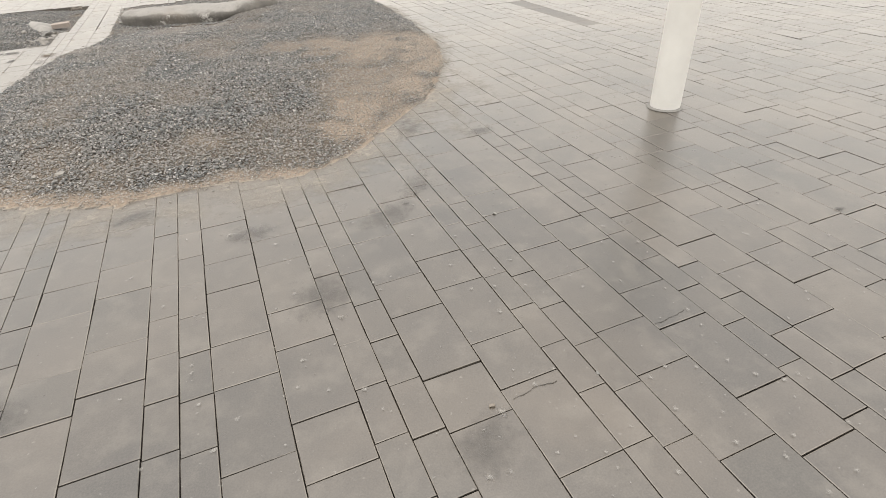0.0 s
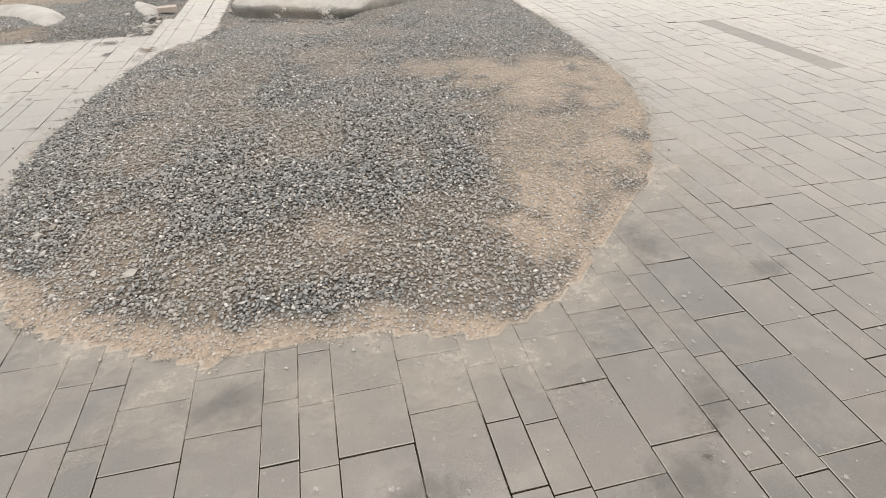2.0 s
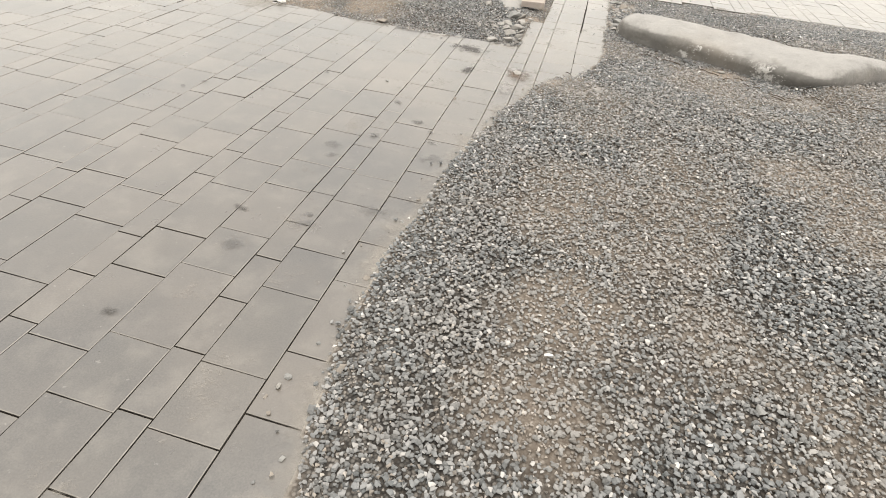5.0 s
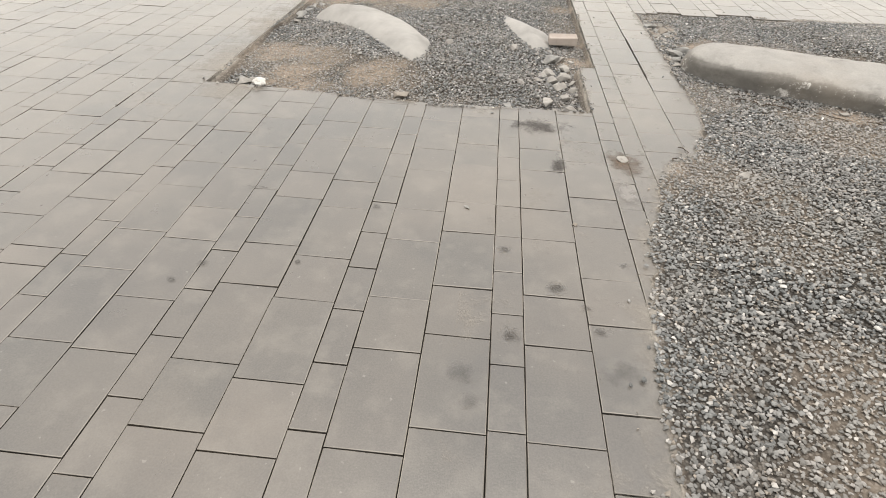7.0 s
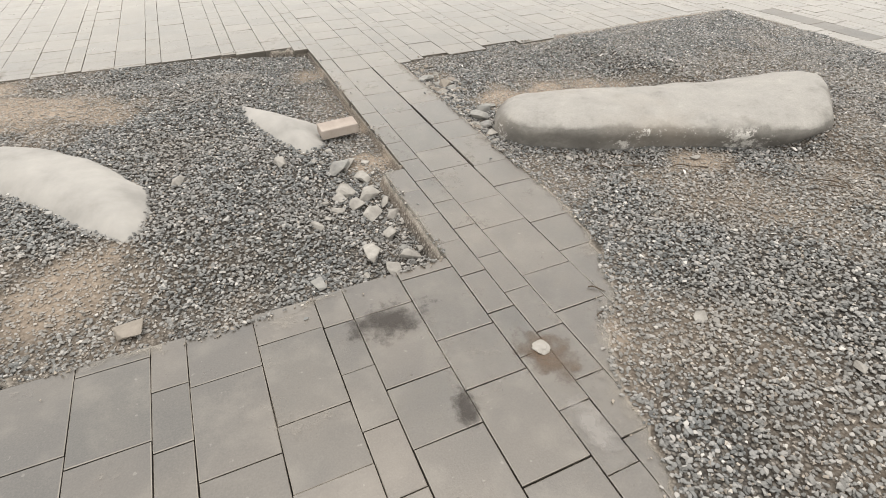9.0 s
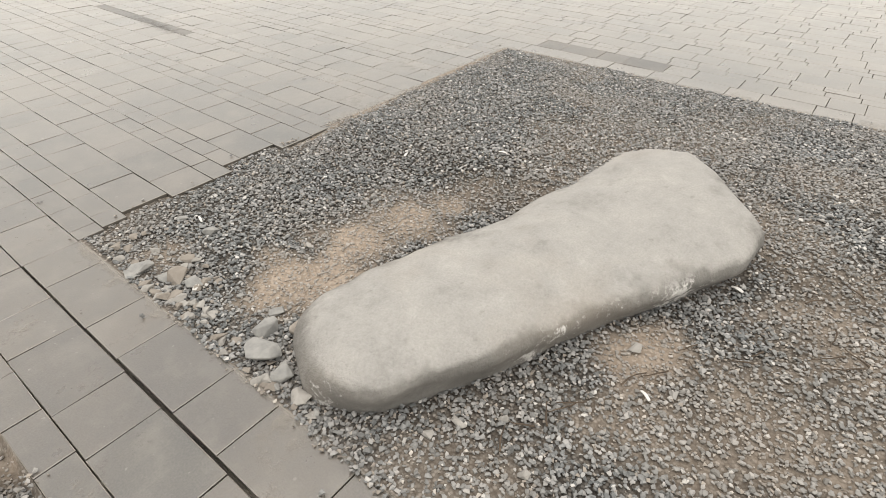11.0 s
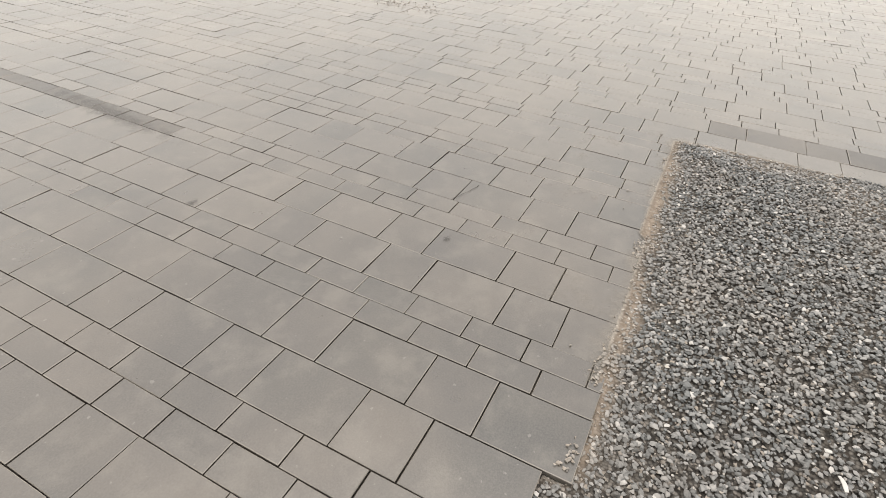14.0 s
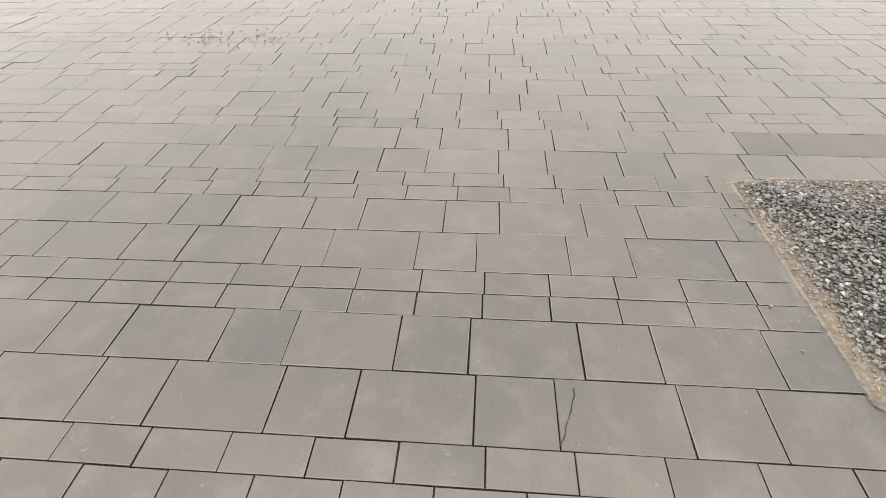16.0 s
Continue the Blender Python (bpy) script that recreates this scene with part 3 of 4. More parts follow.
low_boulder([(-0.68, 11.9), (-0.45, 11.65), (-0.19, 11.3), (-0.22, 11.0), (-0.34, 10.90), (-0.47, 11.05), (-0.64, 11.45)], 0.075, -0.03, "pointed pale flat stone showing above the gravel")


def street_pole():
    thing = tagged(new("pole"), "round white painted steel pole standing on the paving", "pole")
    thing.location = (5.12, 3.94, 0)
    bm = bmesh.new()
    n = 40
    prev = None
    for z, r in ((-0.05, 0.112), (0.0, 0.112), (0.05, 0.112), (1.5, 0.109), (4.2, 0.102), (4.2, 0.0)):
        ring = [bm.verts.new((r * math.cos(2 * math.pi * k / n), r * math.sin(2 * math.pi * k / n), z)) for k in range(n)] if r else [bm.verts.new((0, 0, z))]
        if prev:
            for k in range(n):
                bm.faces.new((prev[k], prev[(k + 1) % n], ring[(k + 1) % n], ring[k]) if r else (prev[k], prev[(k + 1) % n], ring[0]))
        prev = ring
    ob = part("shaft", bm, PAINT, thing, smooth=True)
    bm = bmesh.new()
    r0, r1 = 0.111, 0.135
    a = [[bm.verts.new(((r + 0.006 * noise.noise(Vector((k * 0.9, r * 40, 0)))) * math.cos(2 * math.pi * k / n), r * math.sin(2 * math.pi * k / n), z)) for k in range(n)] for r, z in ((r0, 0.012), (r1, 0.003))]
    for k in range(n):
        bm.faces.new((a[0][k], a[1][k], a[1][(k + 1) % n], a[0][(k + 1) % n]))
    part("mortar_ring", bm, GREY_ROCK, thing, "dark crumbling mortar ring")


street_pole()


def rock(name, x, y, z, size, mat, label, seed, flat=0.62, group=""):
    r = random.Random(seed)
    bm = bmesh.new()
    for _ in range(11):
        v = Vector((r.gauss(0, 1), r.gauss(0, 1), r.gauss(0, 1))).normalized()
        bm.verts.new((v.x * size, v.y * size * r.uniform(0.65, 0.9), v.z * size * flat))
    res = bmesh.ops.convex_hull(bm, input=bm.verts)
    bmesh.ops.delete(bm, geom=list({v for v in res["geom_interior"] + res["geom_unused"] if isinstance(v, bmesh.types.BMVert)}), context="VERTS")
    bmesh.ops.bevel(bm, geom=bm.edges[:], offset=size * 0.035, segments=1, affect="EDGES")
    ob = part(name, bm, mat)
    ob.matrix_basis = pose(x, y, z + size * flat * 0.55, 0, 0, r.uniform(0, 360))
    return tagged(ob, label, "stone", group)


LUMPS = [(-0.20, 10.64, 0.075, 1), (-0.12, 10.66, 0.055, 0), (-0.10, 10.50, 0.05, 0), (-0.22, 10.40, 0.06, 0), (-0.13, 10.32, 0.06, 0), (-0.20, 10.24, 0.055, 0), (-0.08, 10.22, 0.045, 0), (-0.28, 10.34, 0.04, 0), (-0.16, 10.13, 0.055, 0),
         (-0.06, 10.10, 0.04, 0), (-0.32, 10.22, 0.035, 0), (-0.14, 9.93, 0.05, 0), (-0.29, 9.80, 0.06, 0), (-0.10, 9.74, 0.05, 0), (-0.22, 9.68, 0.045, 0), (-0.50, 10.77, 0.05, 0), (-0.46, 10.08, 0.035, 0), (-1.03, 10.74, 0.045, 0), (-0.55, 9.68, 0.04, 1), (-1.28, 9.70, 0.06, 2), (-2.42, 9.76, 0.05, 0), (-2.36, 9.80, 0.035, 0), (-2.46, 9.83, 0.03, 1), (-2.54, 11.35, 0.05, 1), (-2.53, 11.48, 0.06, 1), (-2.50, 11.62, 0.045, 1), (-2.49, 11.75, 0.05, 1), (-2.51, 11.25, 0.035, 0), (-2.45, 11.86, 0.03, 1)]
LUMPS = [(x, y, size * 1.3, kind) for x, y, size, kind in LUMPS]
for k, (x, y, size, kind) in enumerate(LUMPS):
    z = float(height_b(np.array([x]), np.array([y]))[0])
    rock("rubble_stone", x, y, z, size, (RUBBLE, GREY_ROCK, TAN_ROCK)[kind], ("chalky white concrete lump lying on dark gravel", "dark grey broken stone lying on gravel", "tan broken stone half sunk in sandy soil")[kind], 40 + k, 0.42, "rubble in the sunken bed")
LUMPS_A = [(0.8, 11.68, 0.07, 1), (0.86, 11.51, 0.085, 2), (0.97, 11.6, 0.05, 2), (0.93, 11.56, 0.03, 0), (0.9, 11.7, 0.025, 0), (0.8, 11.4, 0.05, 2), (0.9, 11.42, 0.06, 1), (0.8, 11.2, 0.035, 0), (0.78, 11.061, 0.045, 2), (0.92, 10.95, 0.085, 1), (0.83, 10.864, 0.10, 1), (0.99, 10.86, 0.06, 2), (1.0, 11.0, 0.045, 1),
           (0.93, 10.75, 0.06, 1), (0.82, 10.731, 0.07, 1), (0.79, 10.598, 0.06, 0), (0.9, 10.66, 0.055, 2), (1.15, 11.7, 0.055, 1), (1.38, 11.24, 0.04, 0), (0.69, 8.803, 0.045, 0), (0.6, 8.662, 0.025, 0), (0.965, 8.387, 0.05, 0), (0.33, 5.25, 0.055, 0), (0.38, 5.316, 0.04, 2), (0.69, 4.851, 0.04, 0), (0.857, 4.794, 0.055, 0),
           (1.29, 5.306, 0.035, 0), (1.02, 4.851, 0.05, 1), (0.41, 5.088, 0.035, 0), (-0.027, 5.97, 0.035, 2), (-0.189, 5.848, 0.022, 0), (0.416, 6.073, 0.04, 0), (1.682, 6.899, 0.03, 0), (1.298, 6.186, 0.04, 1), (1.69, 9.813, 0.04, 0), (1.05, 10.135, 0.04, 0), (1.15, 10.028, 0.03, 0), (0.95, 10.194, 0.035, 0), (1.02, 9.881, 0.03, 0), (1.13, 11.92, 0.04, 1)]
for k, (x, y, size, kind) in enumerate(LUMPS_A):
    z = float(height_a(np.array([x]), np.array([y]))[0])
    rock("rubble_stone", x, y, z, size * (0.68 if y < 8.5 else 0.85), (RUBBLE, GREY_ROCK, TAN_ROCK)[kind], ("pale broken stone lying on dark gravel", "dark grey angular rock lying on gravel", "tan broken rock lying on gravel")[kind], 90 + k, 0.46, "loose rocks in the large bed")


crumbs = random.Random(21)
for k in range(70):
    x, y, size = 0.745 + 0.27 * crumbs.random() ** 1.6, crumbs.uniform(10.45, 11.95), crumbs.uniform(0.016, 0.04)
    kind = crumbs.choice((0, 0, 1, 2, 2))
    rock("rubble_stone", x, y, float(height_a(np.array([x]), np.array([y]))[0]), size, (RUBBLE, GREY_ROCK, TAN_ROCK)[kind], ("small pale broken stone beside the paved strip", "small grey broken stone beside the paved strip", "small tan broken stone beside the paved strip")[kind], 300 + k, 0.46, "loose rocks in the large bed")
for k in range(34):
    x, y, size = -0.03 - 0.38 * crumbs.random() ** 1.5, crumbs.uniform(9.65, 10.9), crumbs.uniform(0.014, 0.034)
    kind = crumbs.choice((0, 0, 0, 1))
    rock("rubble_stone", x, y, float(height_b(np.array([x]), np.array([y]))[0]), size, (RUBBLE, GREY_ROCK)[kind], ("small chalky concrete crumb lying on gravel", "small grey broken stone lying on gravel")[kind], 400 + k, 0.42, "rubble in the sunken bed")


def box_mesh(bm, x0, x1, y0, y1, z0, z1, c):
    """A block with a chamfered top and no underside."""
    v = [bm.verts.new(p) for p in ((x0, y0, z0), (x1, y0, z0), (x1, y1, z0), (x0, y1, z0), (x0, y0, z1 - c), (x1, y0, z1 - c), (x1, y1, z1 - c), (x0, y1, z1 - c),
                                   (x0 + c, y0 + c, z1), (x1 - c, y0 + c, z1), (x1 - c, y1 - c, z1), (x0 + c, y1 - c, z1))]
    for a in (0, 4):
        for k in range(4):
            bm.faces.new((v[a + k], v[a + (k + 1) % 4], v[a + 4 + (k + 1) % 4], v[a + 4 + k]))
    bm.faces.new(v[8:])
    return v


bm = bmesh.new()
box_mesh(bm, -0.12, 0.12, -0.06, 0.06, 0, 0.06, 0.004)
loose = part("loose_paver", bm, LOOSE)
loose.matrix_basis = pose(-0.075, 11.09, -0.032, 3, -2, 1)
tagged(loose, "loose pinkish tan concrete paver lying in the sunken bed", "paver")


def crumpled(name, mat, x, y, z, size, flat, label, category):
    bm = bmesh.new()
    bmesh.ops.create_icosphere(bm, subdivisions=3, radius=size)
    for v in bm.verts:
        v.co *= 1 + 0.45 * noise.noise(v.co * 28) + 0.2 * noise.noise(v.co * 60)
        v.co.z *= flat
    ob = part(name, bm, mat)
    ob.location = (x, y, z + size * flat * 0.65)
    tagged(ob, label, category)


crumpled("litter", PAPER, -2.26, 9.67, 0.0, 0.042, 0.6, "crumpled white plastic litter beside the gravel", "litter")
crumpled("mortar_lump", RUBBLE, 0.09, 8.95, 0.0, 0.032, 0.35, "pale chalky mortar lump dropped on the pavers", "mortar")


def crack(points, label):
    """A dark hairline crack across a paver."""
    vs, fs = [], []
    r = random.Random(len(points))
    dense = []
    for (ax, ay), (bx, by) in zip(points, points[1:]):
        dense += [(ax + (bx - ax) * f / 5 + r.gauss(0, 0.004), ay + (by - ay) * f / 5 + r.gauss(0, 0.004)) for f in range(5)]
    for k, (x, y) in enumerate(dense):
        w = 0.0011 * (0.6 + 0.8 * r.random())
        vs += [(x - w, y - w, 0.0025), (x + w, y + w, 0.0025)]
        if k:
            fs.append((2 * k - 2, 2 * k - 1, 2 * k + 1, 2 * k))
    ob = mesh_from("crack", np.array(vs), np.array(fs), JOINT)
    tagged(ob, label, "crack", kind="structure")



def twig(x, y, z, length, turn, seed):
    r = random.Random(seed)
    bm = bmesh.new()
    rings = []
    for i in range(7):
        f = i / 6
        w = 0.0035 * (1 - 0.5 * f)
        c = Vector((f * length - length / 2, 0.06 * length * math.sin(3 * f + r.random()), w + 0.004 * math.sin(5 * f)))
        rings.append([bm.verts.new(c + Vector((0, w * math.cos(k * math.pi / 3), w * math.sin(k * math.pi / 3)))) for k in range(6)])
    for a, b in zip(rings, rings[1:]):
        for k in range(6):
            bm.faces.new((a[k], b[k], b[(k + 1) % 6], a[(k + 1) % 6]))
    bm.faces.new(rings[0])
    bm.faces.new(list(reversed(rings[-1])))
    bmesh.ops.recalc_face_normals(bm, faces=bm.faces)
    ob = part("twig", bm, TWIG)
    ob.matrix_basis = pose(x, y, z, 0, 0, turn)
    tagged(ob, "short dry brown twig lying on the ground", "twig", "dry twigs")


for k, (x, y, length, turn) in enumerate(((-0.045, 5.46, 0.08, -4), (0.47, 9.126, 0.07, -40), (0.4, 9.005, 0.05, 20), (1.25, 9.93, 0.10, 30), (1.55, 9.764, 0.12, -20), (2.3, 9.338, 0.12, -35), (2.05, 9.187, 0.09, 60), (2.6, 8.884, 0.1, 10), (1.424, 8.016, 0.06, 80), (-0.02, 12.2, 0.08, 70), (-0.2, 9.75, 0.07, 100), (3, 11.113, 0.1, 20))):
    here = float(height_a(np.array([x]), np.array([y]))[0]) if x > 0.1 else float(height_b(np.array([x]), np.array([y]))[0])
    twig(x, y, max(here, -0.05) + (0.012 if inside_by(BED_A, x, y) > 0 or inside_by(BED_B, x, y) > 0 else 0), length, turn, k)


for k in range(16):
    x, y = crumbs.uniform(0.95, 2.7), 0
    y = 10.35 - 0.58 * (x - 0.76) - 0.08 - 0.5 * crumbs.random() ** 1.5
    twig(x, y, float(height_a(np.array([x]), np.array([y]))[0]) + 0.013, crumbs.uniform(0.05, 0.13), crumbs.uniform(0, 180), 60 + k)


def scrap(x, y, turn, length, width):
    """A small torn strip of white plastic, slightly curled."""
    bm = bmesh.new()
    rows = []
    for i in range(6):
        f = i / 5
        lift = 0.006 + 0.10 * length * math.sin(math.pi * f) + 0.002
        rows.append([bm.verts.new(((f - 0.5) * length, side * width * (0.75 + 0.25 * math.sin(4 * f + side)), lift + thick)) for side, thick in ((-0.5, 0), (0.5, 0), (0.5, 0.0025), (-0.5, 0.0025))])
    for a, b in zip(rows, rows[1:]):
        for k in range(4):
            bm.faces.new((a[k], a[(k + 1) % 4], b[(k + 1) % 4], b[k]))
    bm.faces.new(rows[0])
    bm.faces.new(rows[-1])
    bmesh.ops.recalc_face_normals(bm, faces=bm.faces)
    ob = part("plastic_scrap", bm, PAPER)
    ob.matrix_basis = pose(x, y, float(height_a(np.array([x]), np.array([y]))[0]) + 0.006, 0, 0, turn)
    tagged(ob, "small torn white plastic scrap lying on gravel", "litter", "plastic scraps")


for x, y, turn, length, width in ((2.22, 9.607, 80, 0.05, 0.018), (0.98, 10.864, 5, 0.035, 0.014), (0.93, 10.75, 120, 0.045, 0.016), (0.88, 11.38, 40, 0.04, 0.02), (1.18, 11.84, 75, 0.06, 0.012), (2.28, 11.45, 20, 0.05, 0.014), (1.5, 9.705, 60, 0.045, 0.012), (2.52, 10.94, 100, 0.05, 0.014), (0.04, 5.487, 35, 0.045, 0.016), (0.628, 6.205, 20, 0.03, 0.012)):
    scrap(x, y, turn, length, width)


for way in (((3.36, 2.03), (3.46, 2.04), (3.56, 2.06)), ((2.66, 1.94), (2.77, 1.96), (2.87, 1.95)), ((3.13, 13.12), (3.22, 13.09), (3.36, 13.06)), ((-1.84, 8.39), (-1.77, 8.40), (-1.70, 8.39))):
    crack(way, "dark hairline crack across a grey paver")


def stain(x, y, rx, ry, turn, mat, label):
    n, r = 28, 8
    k, i = np.meshgrid(np.arange(n), np.arange(r + 1), indexing="ij")
    a, f = 2 * np.pi * k / n, i / r
    c, s_ = np.cos(radians(turn)), np.sin(radians(turn))
    px, py = rx * f * np.cos(a), ry * f * np.sin(a)
    verts = np.stack([x + c * px - s_ * py, y + s_ * px + c * py, np.full(px.shape, 0.0042)], -1).reshape(-1, 3)
    kk, ii = np.meshgrid(np.arange(n), np.arange(r), indexing="ij")
    q = np.stack([kk * (r + 1) + ii, kk * (r + 1) + ii + 1, ((kk + 1) % n) * (r + 1) + ii + 1, ((kk + 1) % n) * (r + 1) + ii], -1).reshape(-1, 4)
    ob = mesh_from("stain", verts, q, mat, False, {"cover": (1 - f).ravel() * 1.1})
    tagged(ob, label, "stain", kind="structure")


stain(-0.36, 9.31, 0.23, 0.13, 5, OIL, "dark damp stain soaked into pavers")
stain(-0.27, 8.84, 0.06, 0.11, -15, OIL, "dark damp stain soaked into pavers")
stain(0.10, 8.91, 0.13, 0.2, 20, RUST, "brown mud stain on pavers")
stain(0.06, 8.60, 0.09, 0.20, 0, CEMENT, "pale cement smear on a paver")
for x, y, rx, ry, turn in ((2.656, 3.37, 0.28, 0.16, 20), (2.172, 2.82, 0.25, 0.2, 60), (2.494, 1.82, 0.2, 0.14, 40), (1.333, 3.995, 0.2, 0.13, 0), (3.205, 4.503, 0.18, 0.26, 0), (3.642, 4.202, 0.16, 0.12, 0), (0.92, 2.62, 0.22, 0.14, 30), (1.927, 3.52, 0.2, 0.12, 0), (2.928, 3.62, 0.2, 0.12, 50), (-0.693, 7.382, 0.07, 0.06, 0), (-0.657, 7.268, 0.05, 0.04, 0),
                           (-0.717, 6.421, 0.08, 0.06, 0), (-1.38, 5.81, 0.08, 0.05, 0), (-0.512, 6.656, 0.08, 0.05, 0), (-0.266, 6.865, 0.1, 0.06, 0), (-0.146, 7.44, 0.1, 0.08, 0), (2.9, 15.455, 0.12, 0.9, -4)):
    stain(x, y, rx, ry, turn, SMUDGE, "grey grimy smudge on pavers")

for x, y, rx, ry, turn in ((-1.17, 8.31, 0.035, 0.03, 0), (-1.79, 7.80, 0.035, 0.028, 20), (-1.87, 7.69, 0.03, 0.025, 0), (-0.35, 7.84, 0.055, 0.045, 30), (-0.56, 8.06, 0.045, 0.03, 0), (-0.53, 7.57, 0.05, 0.045, 0), (-0.24, 7.74, 0.03, 0.03, 0), (-0.20, 7.62, 0.035, 0.03, 0), (-0.05, 8.02, 0.03, 0.025, 0), (-1.41, 7.86, 0.02, 0.02, 0),
                           (-0.90, 5.94, 0.05, 0.03, 20), (-0.83, 6.66, 0.06, 0.03, 0), (-0.52, 6.73, 0.03, 0.02, 0), (2.88, 3.52, 0.05, 0.035, 40), (2.79, 3.43, 0.03, 0.02, 0), (4.82, 2.31, 0.05, 0.03, 10), (0.74, 12.59, 0.03, 0.02, 0), (2.80, 12.99, 0.035, 0.03, 0), (2.42, 14.19, 0.05, 0.03, 0)):
    stain(x, y, rx, ry, turn, SPOT, "small dark spot on a paver")
CLODS = [(-0.17, 5.75), (-0.18, 5.89), (-0.06, 5.63), (-0.09, 7.03), (-0.10, 6.59), (-0.27, 6.54), (-0.21, 5.80), (-0.18, 6.35), (-0.11, 6.83), (-0.47, 5.35), (0.02, 5.18), (-0.74, 8.36), (-0.23, 8.29), (3.00, 1.92), (3.19, 3.10), (2.58, 1.95), (1.77, 4.14), (0.06, 8.10), (-0.12, 6.42), (-0.15, 6.05)]
for k, (x, y) in enumerate(CLODS):
    rock("earth_clod", x, y, -0.002, 0.009 + 0.009 * crumbs.random(), GREY_ROCK if k % 3 else TAN_ROCK, "small dark clod of earth fallen on the pavers", 600 + k, 0.6, "clods on the pavers")


def splashes():
    n = 1500
    x, y = rng.uniform(0.9, 5.0, n), rng.uniform(1.2, 4.9, n)
    keep = (x > 1.0 + 0.8 * rng.random(n)) & (inside_by(BED_A, x, y) < -0.05)
    x, y = x[keep], y[keep]
    vs, fs, off, cover = [], [], 0, []
    for cx, cy in zip(x, y):
        m = 12
        size = 0.003 + 0.016 * rng.random() ** 3
        a = np.arange(m) * 2 * np.pi / m
        r = size * (0.6 + 0.7 * rng.random(m))
        vs.append(np.array([(cx, cy, 0.0045)]))
        vs.append(np.stack([cx + r * np.cos(a), cy + r * np.sin(a), np.full(m, 0.0045)], -1))
        fs += [(off, off + 1 + k, off + 1 + (k + 1) % m) for k in range(m)]
        cover += [1.0] + [0.0] * m
        off += m + 1
    ob = mesh_from("paint_splash", np.concatenate(vs), np.array(fs), SPLASH, False, {"cover": cover})
    tagged(ob, "small dried white splashes speckling the pavers", "splash", kind="stuff")


splashes()

# ---- paving: columns of two wide and two narrow rows, one narrow row to the west ----
X0, X1, Y0, Y1 = -7.2, 12.4, 0.5, 20.6
columns = []
x = 0.0
while x < X1:
    for w in (W / 2, W / 2, W, W):
        columns.append((x, x + w))
        x += w
x = 0.0
while x > X0:
    for w in (W, W, W / 2):
        columns.append((x - w, x))
        x -= w
# for each stretch: where its rows were set out from, the lengths of a long, a short and a narrow paver, and for each column where a long one begins
RULES = {
    "south": (0.378, 0.249, 0.2475, {96: 2.800, 120: 2.251, 168: 2.064, 192: 2.173, 240: 2.160, 264: 2.251, 312: 1.470, 336: 1.627, 144: 2.236, 156: 2.193, 216: 1.977, 228: 1.942, 288: 1.626, 300: 1.826}),
    "path": (0.383, 0.260, 0.2575, {}),
    "west": (0.368, 0.243, 0.2435, {-228: 7.983, -204: 7.582, -168: 7.964, -144: 7.910, -108: 7.703, -84: 7.797, -48: 7.788, -24: 7.919, 24: 9.330, 48: 11.485, -240: 8.029, -180: 7.653, -120: 7.620, -60: 7.672, 0: 8.945, 12: 8.783}),
    "north": (0.360, 0.238, 0.2385, {24: 12.671, 48: 12.085, 96: 12.779, 120: 12.368, 168: 12.825, 192: 12.701, 240: 12.594, 264: 12.681, 312: 12.761, 336: 12.426, 384: 13.014, 408: 12.922, 72: 12.434, 84: 12.258, 144: 12.356, 156: 12.907, 216: 12.354, 228: 12.436, 288: 12.741, 300: 12.848}),
}
lay = random.Random(11)


def bed_span(xc):
    """The stretches of a column that the beds leave unpaved."""
    out = []
    if 0.72 < xc < 4.5:
        low = np.interp(xc, [0.72, 2.4, 3.0, 3.6, 4.1, 4.34], [4.9, 4.6, 5.0, 5.6, 6.7, 7.4])
        out.append((low, float(np.interp(xc, [0.78, 0.9, 1.08, 1.32, 1.5, 1.62, 1.8, 2.04, 4.5], [12.10, 12.12, 12.155, 12.125, 12.125, 12.22, 12.22, 12.14, 12.18]))))
    if -2.6 < xc < 0.0:
        out.append((float(np.interp(xc, [-2.6, -2.0, -1.2, 0], [9.67, 9.62, 9.55, 9.58])), float(np.interp(xc, [-2.6, -1.54, -0.5, 0], [13.1, 12.96, 12.94, 12.86])) + lay.uniform(-0.03, 0.03)))
    if 0 < xc < 0.12:
        out.append((10.41, 12.80))
    return out


def row_of(stretch, key, narrow, y0, y1):
    """The pavers of one column from y0 to y1, as (start, end)."""
    long, short, small, starts = RULES[stretch]
    cycle = [small] if narrow else [long, short]
    y = starts[key] if key in starts else lay.uniform(0, sum(cycle)) + y0
    y -= math.ceil((y - y0) / sum(cycle)) * sum(cycle)
    while y < y1:
        for size in cycle:
            p, q = max(y, y0), min(y + size, y1)
            if q - p > 0.03:
                yield p, q
            y += size


pieces = []
for a, b in sorted(columns):
    narrow, key = b - a < 0.2, round(a * 100)
    if a < 0.7:
        seam = RULES["west"][3].get(key, 7.7)
        seam -= max(0, math.floor((seam - 7.4) / (0.2435 if narrow else 0.611))) * (0.2435 if narrow else 0.611)
        RULES["path"][3][key] = seam
        stretches = [("path", Y0, seam), ("west", seam, 12.085 if key in (24, 48) else Y1)] + ([("north", 12.085, Y1)] if key in (24, 48) else [])
    else:
        stretches = [("south", Y0, 8.5), ("north", 8.5, Y1)]
    holes = bed_span((a + b) / 2)
    for stretch, y0, y1 in stretches:
        for span in row_of(stretch, key, narrow, y0, y1):
            spans = [span]
            for h0, h1 in holes:
                spans = [s_ for p, q in spans for s_ in ((p, min(q, h0)), (max(p, h1), q)) if s_[1] - s_[0] > 0.03]
            pieces += [(a, b, p, q) for p, q in spans]


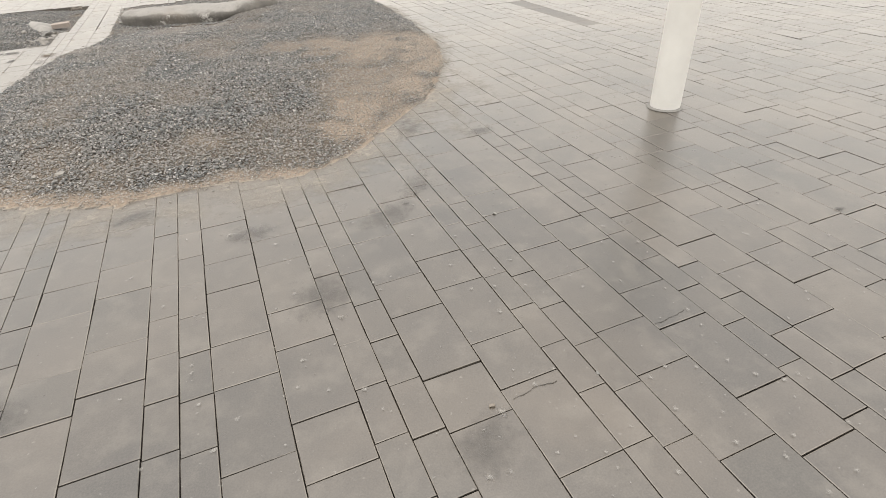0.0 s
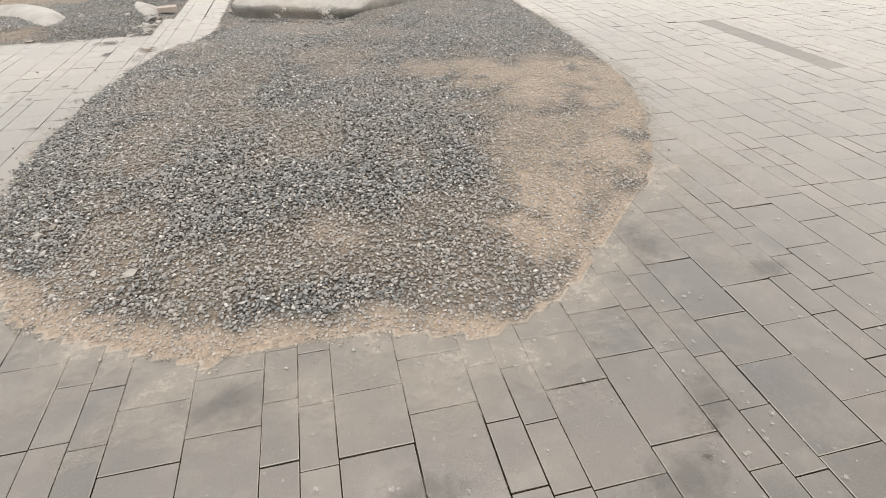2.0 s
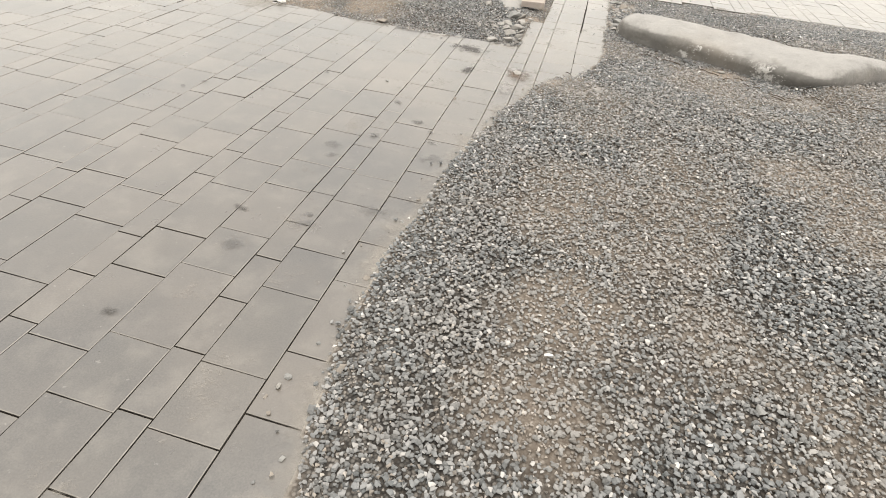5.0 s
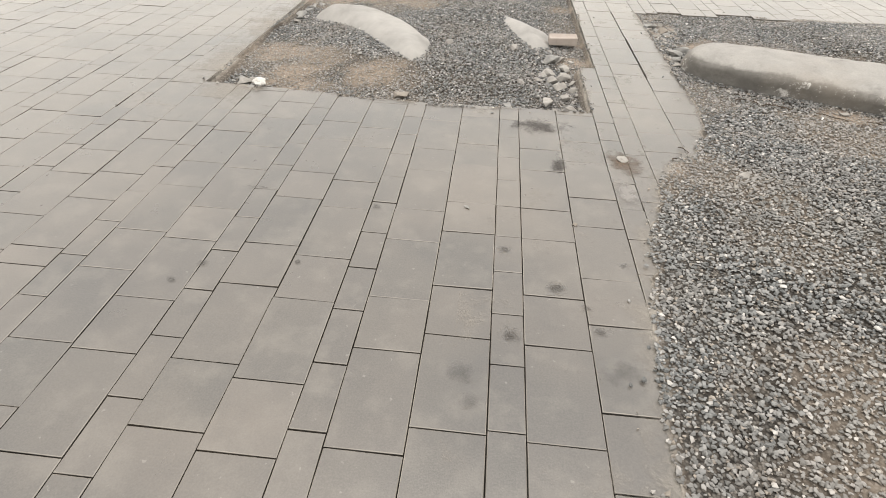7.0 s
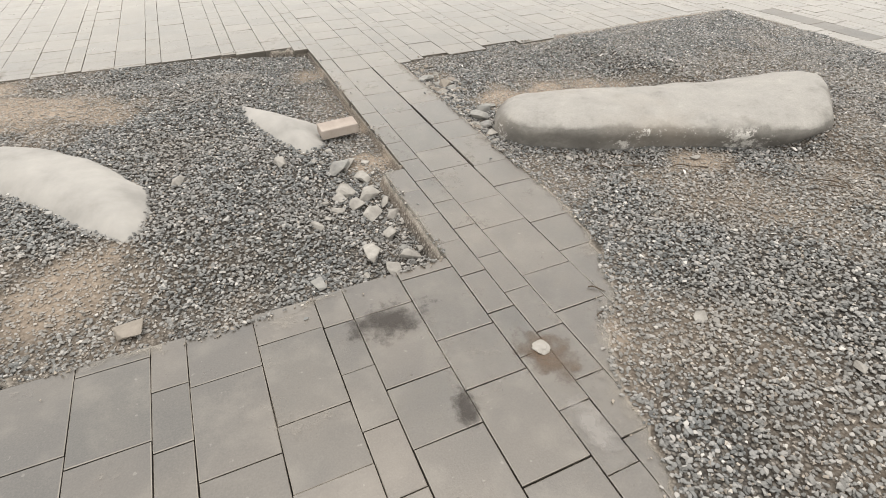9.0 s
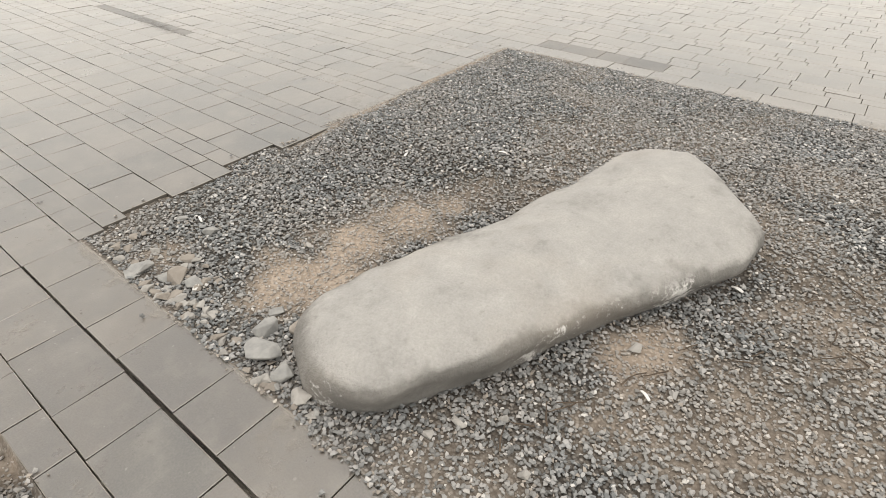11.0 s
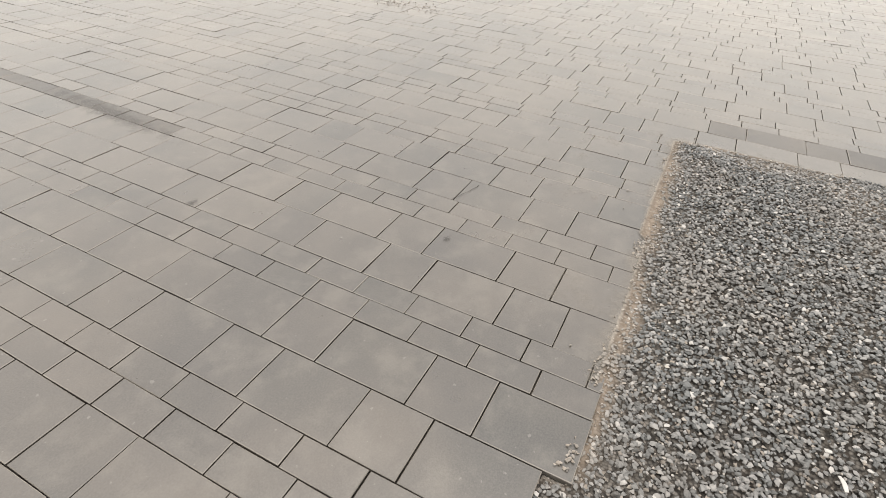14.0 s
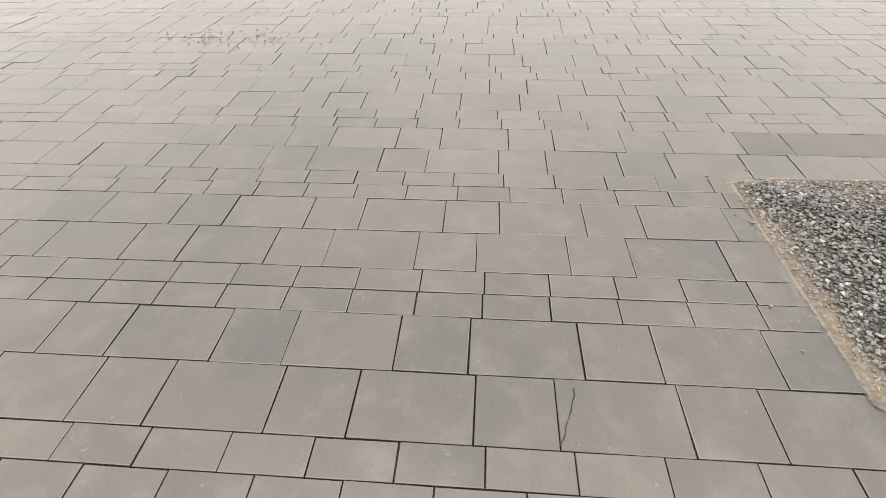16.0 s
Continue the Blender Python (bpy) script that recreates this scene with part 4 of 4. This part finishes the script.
def is_dark(a, b, p, q):
    xc, yc = (a + b) / 2, (p + q) / 2
    return (2.88 < xc < 3.0 and 14.9 < yc < 16.7) or (6.24 < xc < 6.48 and 6.6 < yc < 8.6) or (4.8 < xc < 5.04 and 11.0 < yc < 12.15)


# the joint sand under the pavers
vs = np.array([(u, v, -0.02) for a, b, p, q in pieces for u, v in ((a, p), (b, p), (b, q), (a, q))])
fill = mesh_from("pavement_joints", vs, np.arange(len(vs)).reshape(-1, 4), JOINT)
tagged(fill, "dark sandy joints between the pavers", "joints", kind="structure")

sections = {}
for key, label in (("pavement_south", "grey concrete pavers with white splashes before the large bed"), ("pavement_west", "clean grey concrete pavers between the two gravel beds"), ("pavement_north", "clean warm grey concrete pavers behind the large bed")):
    sections[key] = tagged(new(key), label, "pavement", kind="structure")


def section_of(xc, yc):
    if yc < 5.2 and xc > 0.0:
        return "pavement_south", 0.7 < xc < 3.9 and 1.4 < yc < 4.5
    if yc < 12.3 and xc < 0.73:
        return "pavement_west", (-2.1 < xc < -0.1 and 5.6 < yc < 9.6) or (0 <= xc < 0.72 and 8.9 < yc < 12.3)
    return "pavement_north", 0.3 < xc < 4.9 and 12.2 < yc < 15.0


CH = 0.0024
shared = {}
joined = {(k, d): ([], []) for k in sections for d in (False, True)}
for a, b, p, q in pieces:
    key, single = section_of((a + b) / 2, (p + q) / 2)
    dark = is_dark(a, b, p, q)
    hx, hy = (b - a) / 2 - lay.choice((0.0014, 0.0020, 0.0027)), (q - p) / 2 - lay.choice((0.0014, 0.0019, 0.0025, 0.0031))
    shift = (0.009 if p < 11.1 else 0.006) if 0.47 < a < 0.49 and 10.25 < p < 11.9 else 0.0
    tilt = pose((a + b) / 2 + shift, (p + q) / 2, lay.uniform(-0.0015, 0.001), lay.gauss(0, 0.22), lay.gauss(0, 0.3), lay.gauss(0, 0.18))
    if single:
        size = (round(hx, 4), round(hy, 4), dark)
        if size not in shared:
            bm = bmesh.new()
            box_mesh(bm, -hx, hx, -hy, hy, -0.07, 0, CH)
            me = bpy.data.meshes.new("paver")
            bm.to_mesh(me)
            bm.free()
            me.materials.append(DARK_PAVER if dark else PAVER)
            shared[size] = me
        ob = new("paver", shared[size])
        ob.parent = sections[key]
        ob.matrix_basis = tilt
    else:
        vs, fs = joined[key, dark]
        o = len(vs)
        pts = [(-hx, -hy, -0.07), (hx, -hy, -0.07), (hx, hy, -0.07), (-hx, hy, -0.07), (-hx, -hy, -CH), (hx, -hy, -CH), (hx, hy, -CH), (-hx, hy, -CH), (-hx + CH, -hy + CH, 0), (hx - CH, -hy + CH, 0), (hx - CH, hy - CH, 0), (-hx + CH, hy - CH, 0)]
        vs += [(tilt @ Vector(v))[:] for v in pts]
        fs += [(o + i0 + k, o + i0 + (k + 1) % 4, o + i0 + 4 + (k + 1) % 4, o + i0 + 4 + k) for i0 in (0, 4) for k in range(4)] + [(o + 8, o + 9, o + 10, o + 11)]
for (key, dark), (vs, fs) in joined.items():
    if vs:
        ob = mesh_from("pavers", np.array(vs), np.array(fs), DARK_PAVER if dark else PAVER)
        ob.parent = sections[key]
        tagged(ob, "dark grimy pavers" if dark else "", kind="stuff")
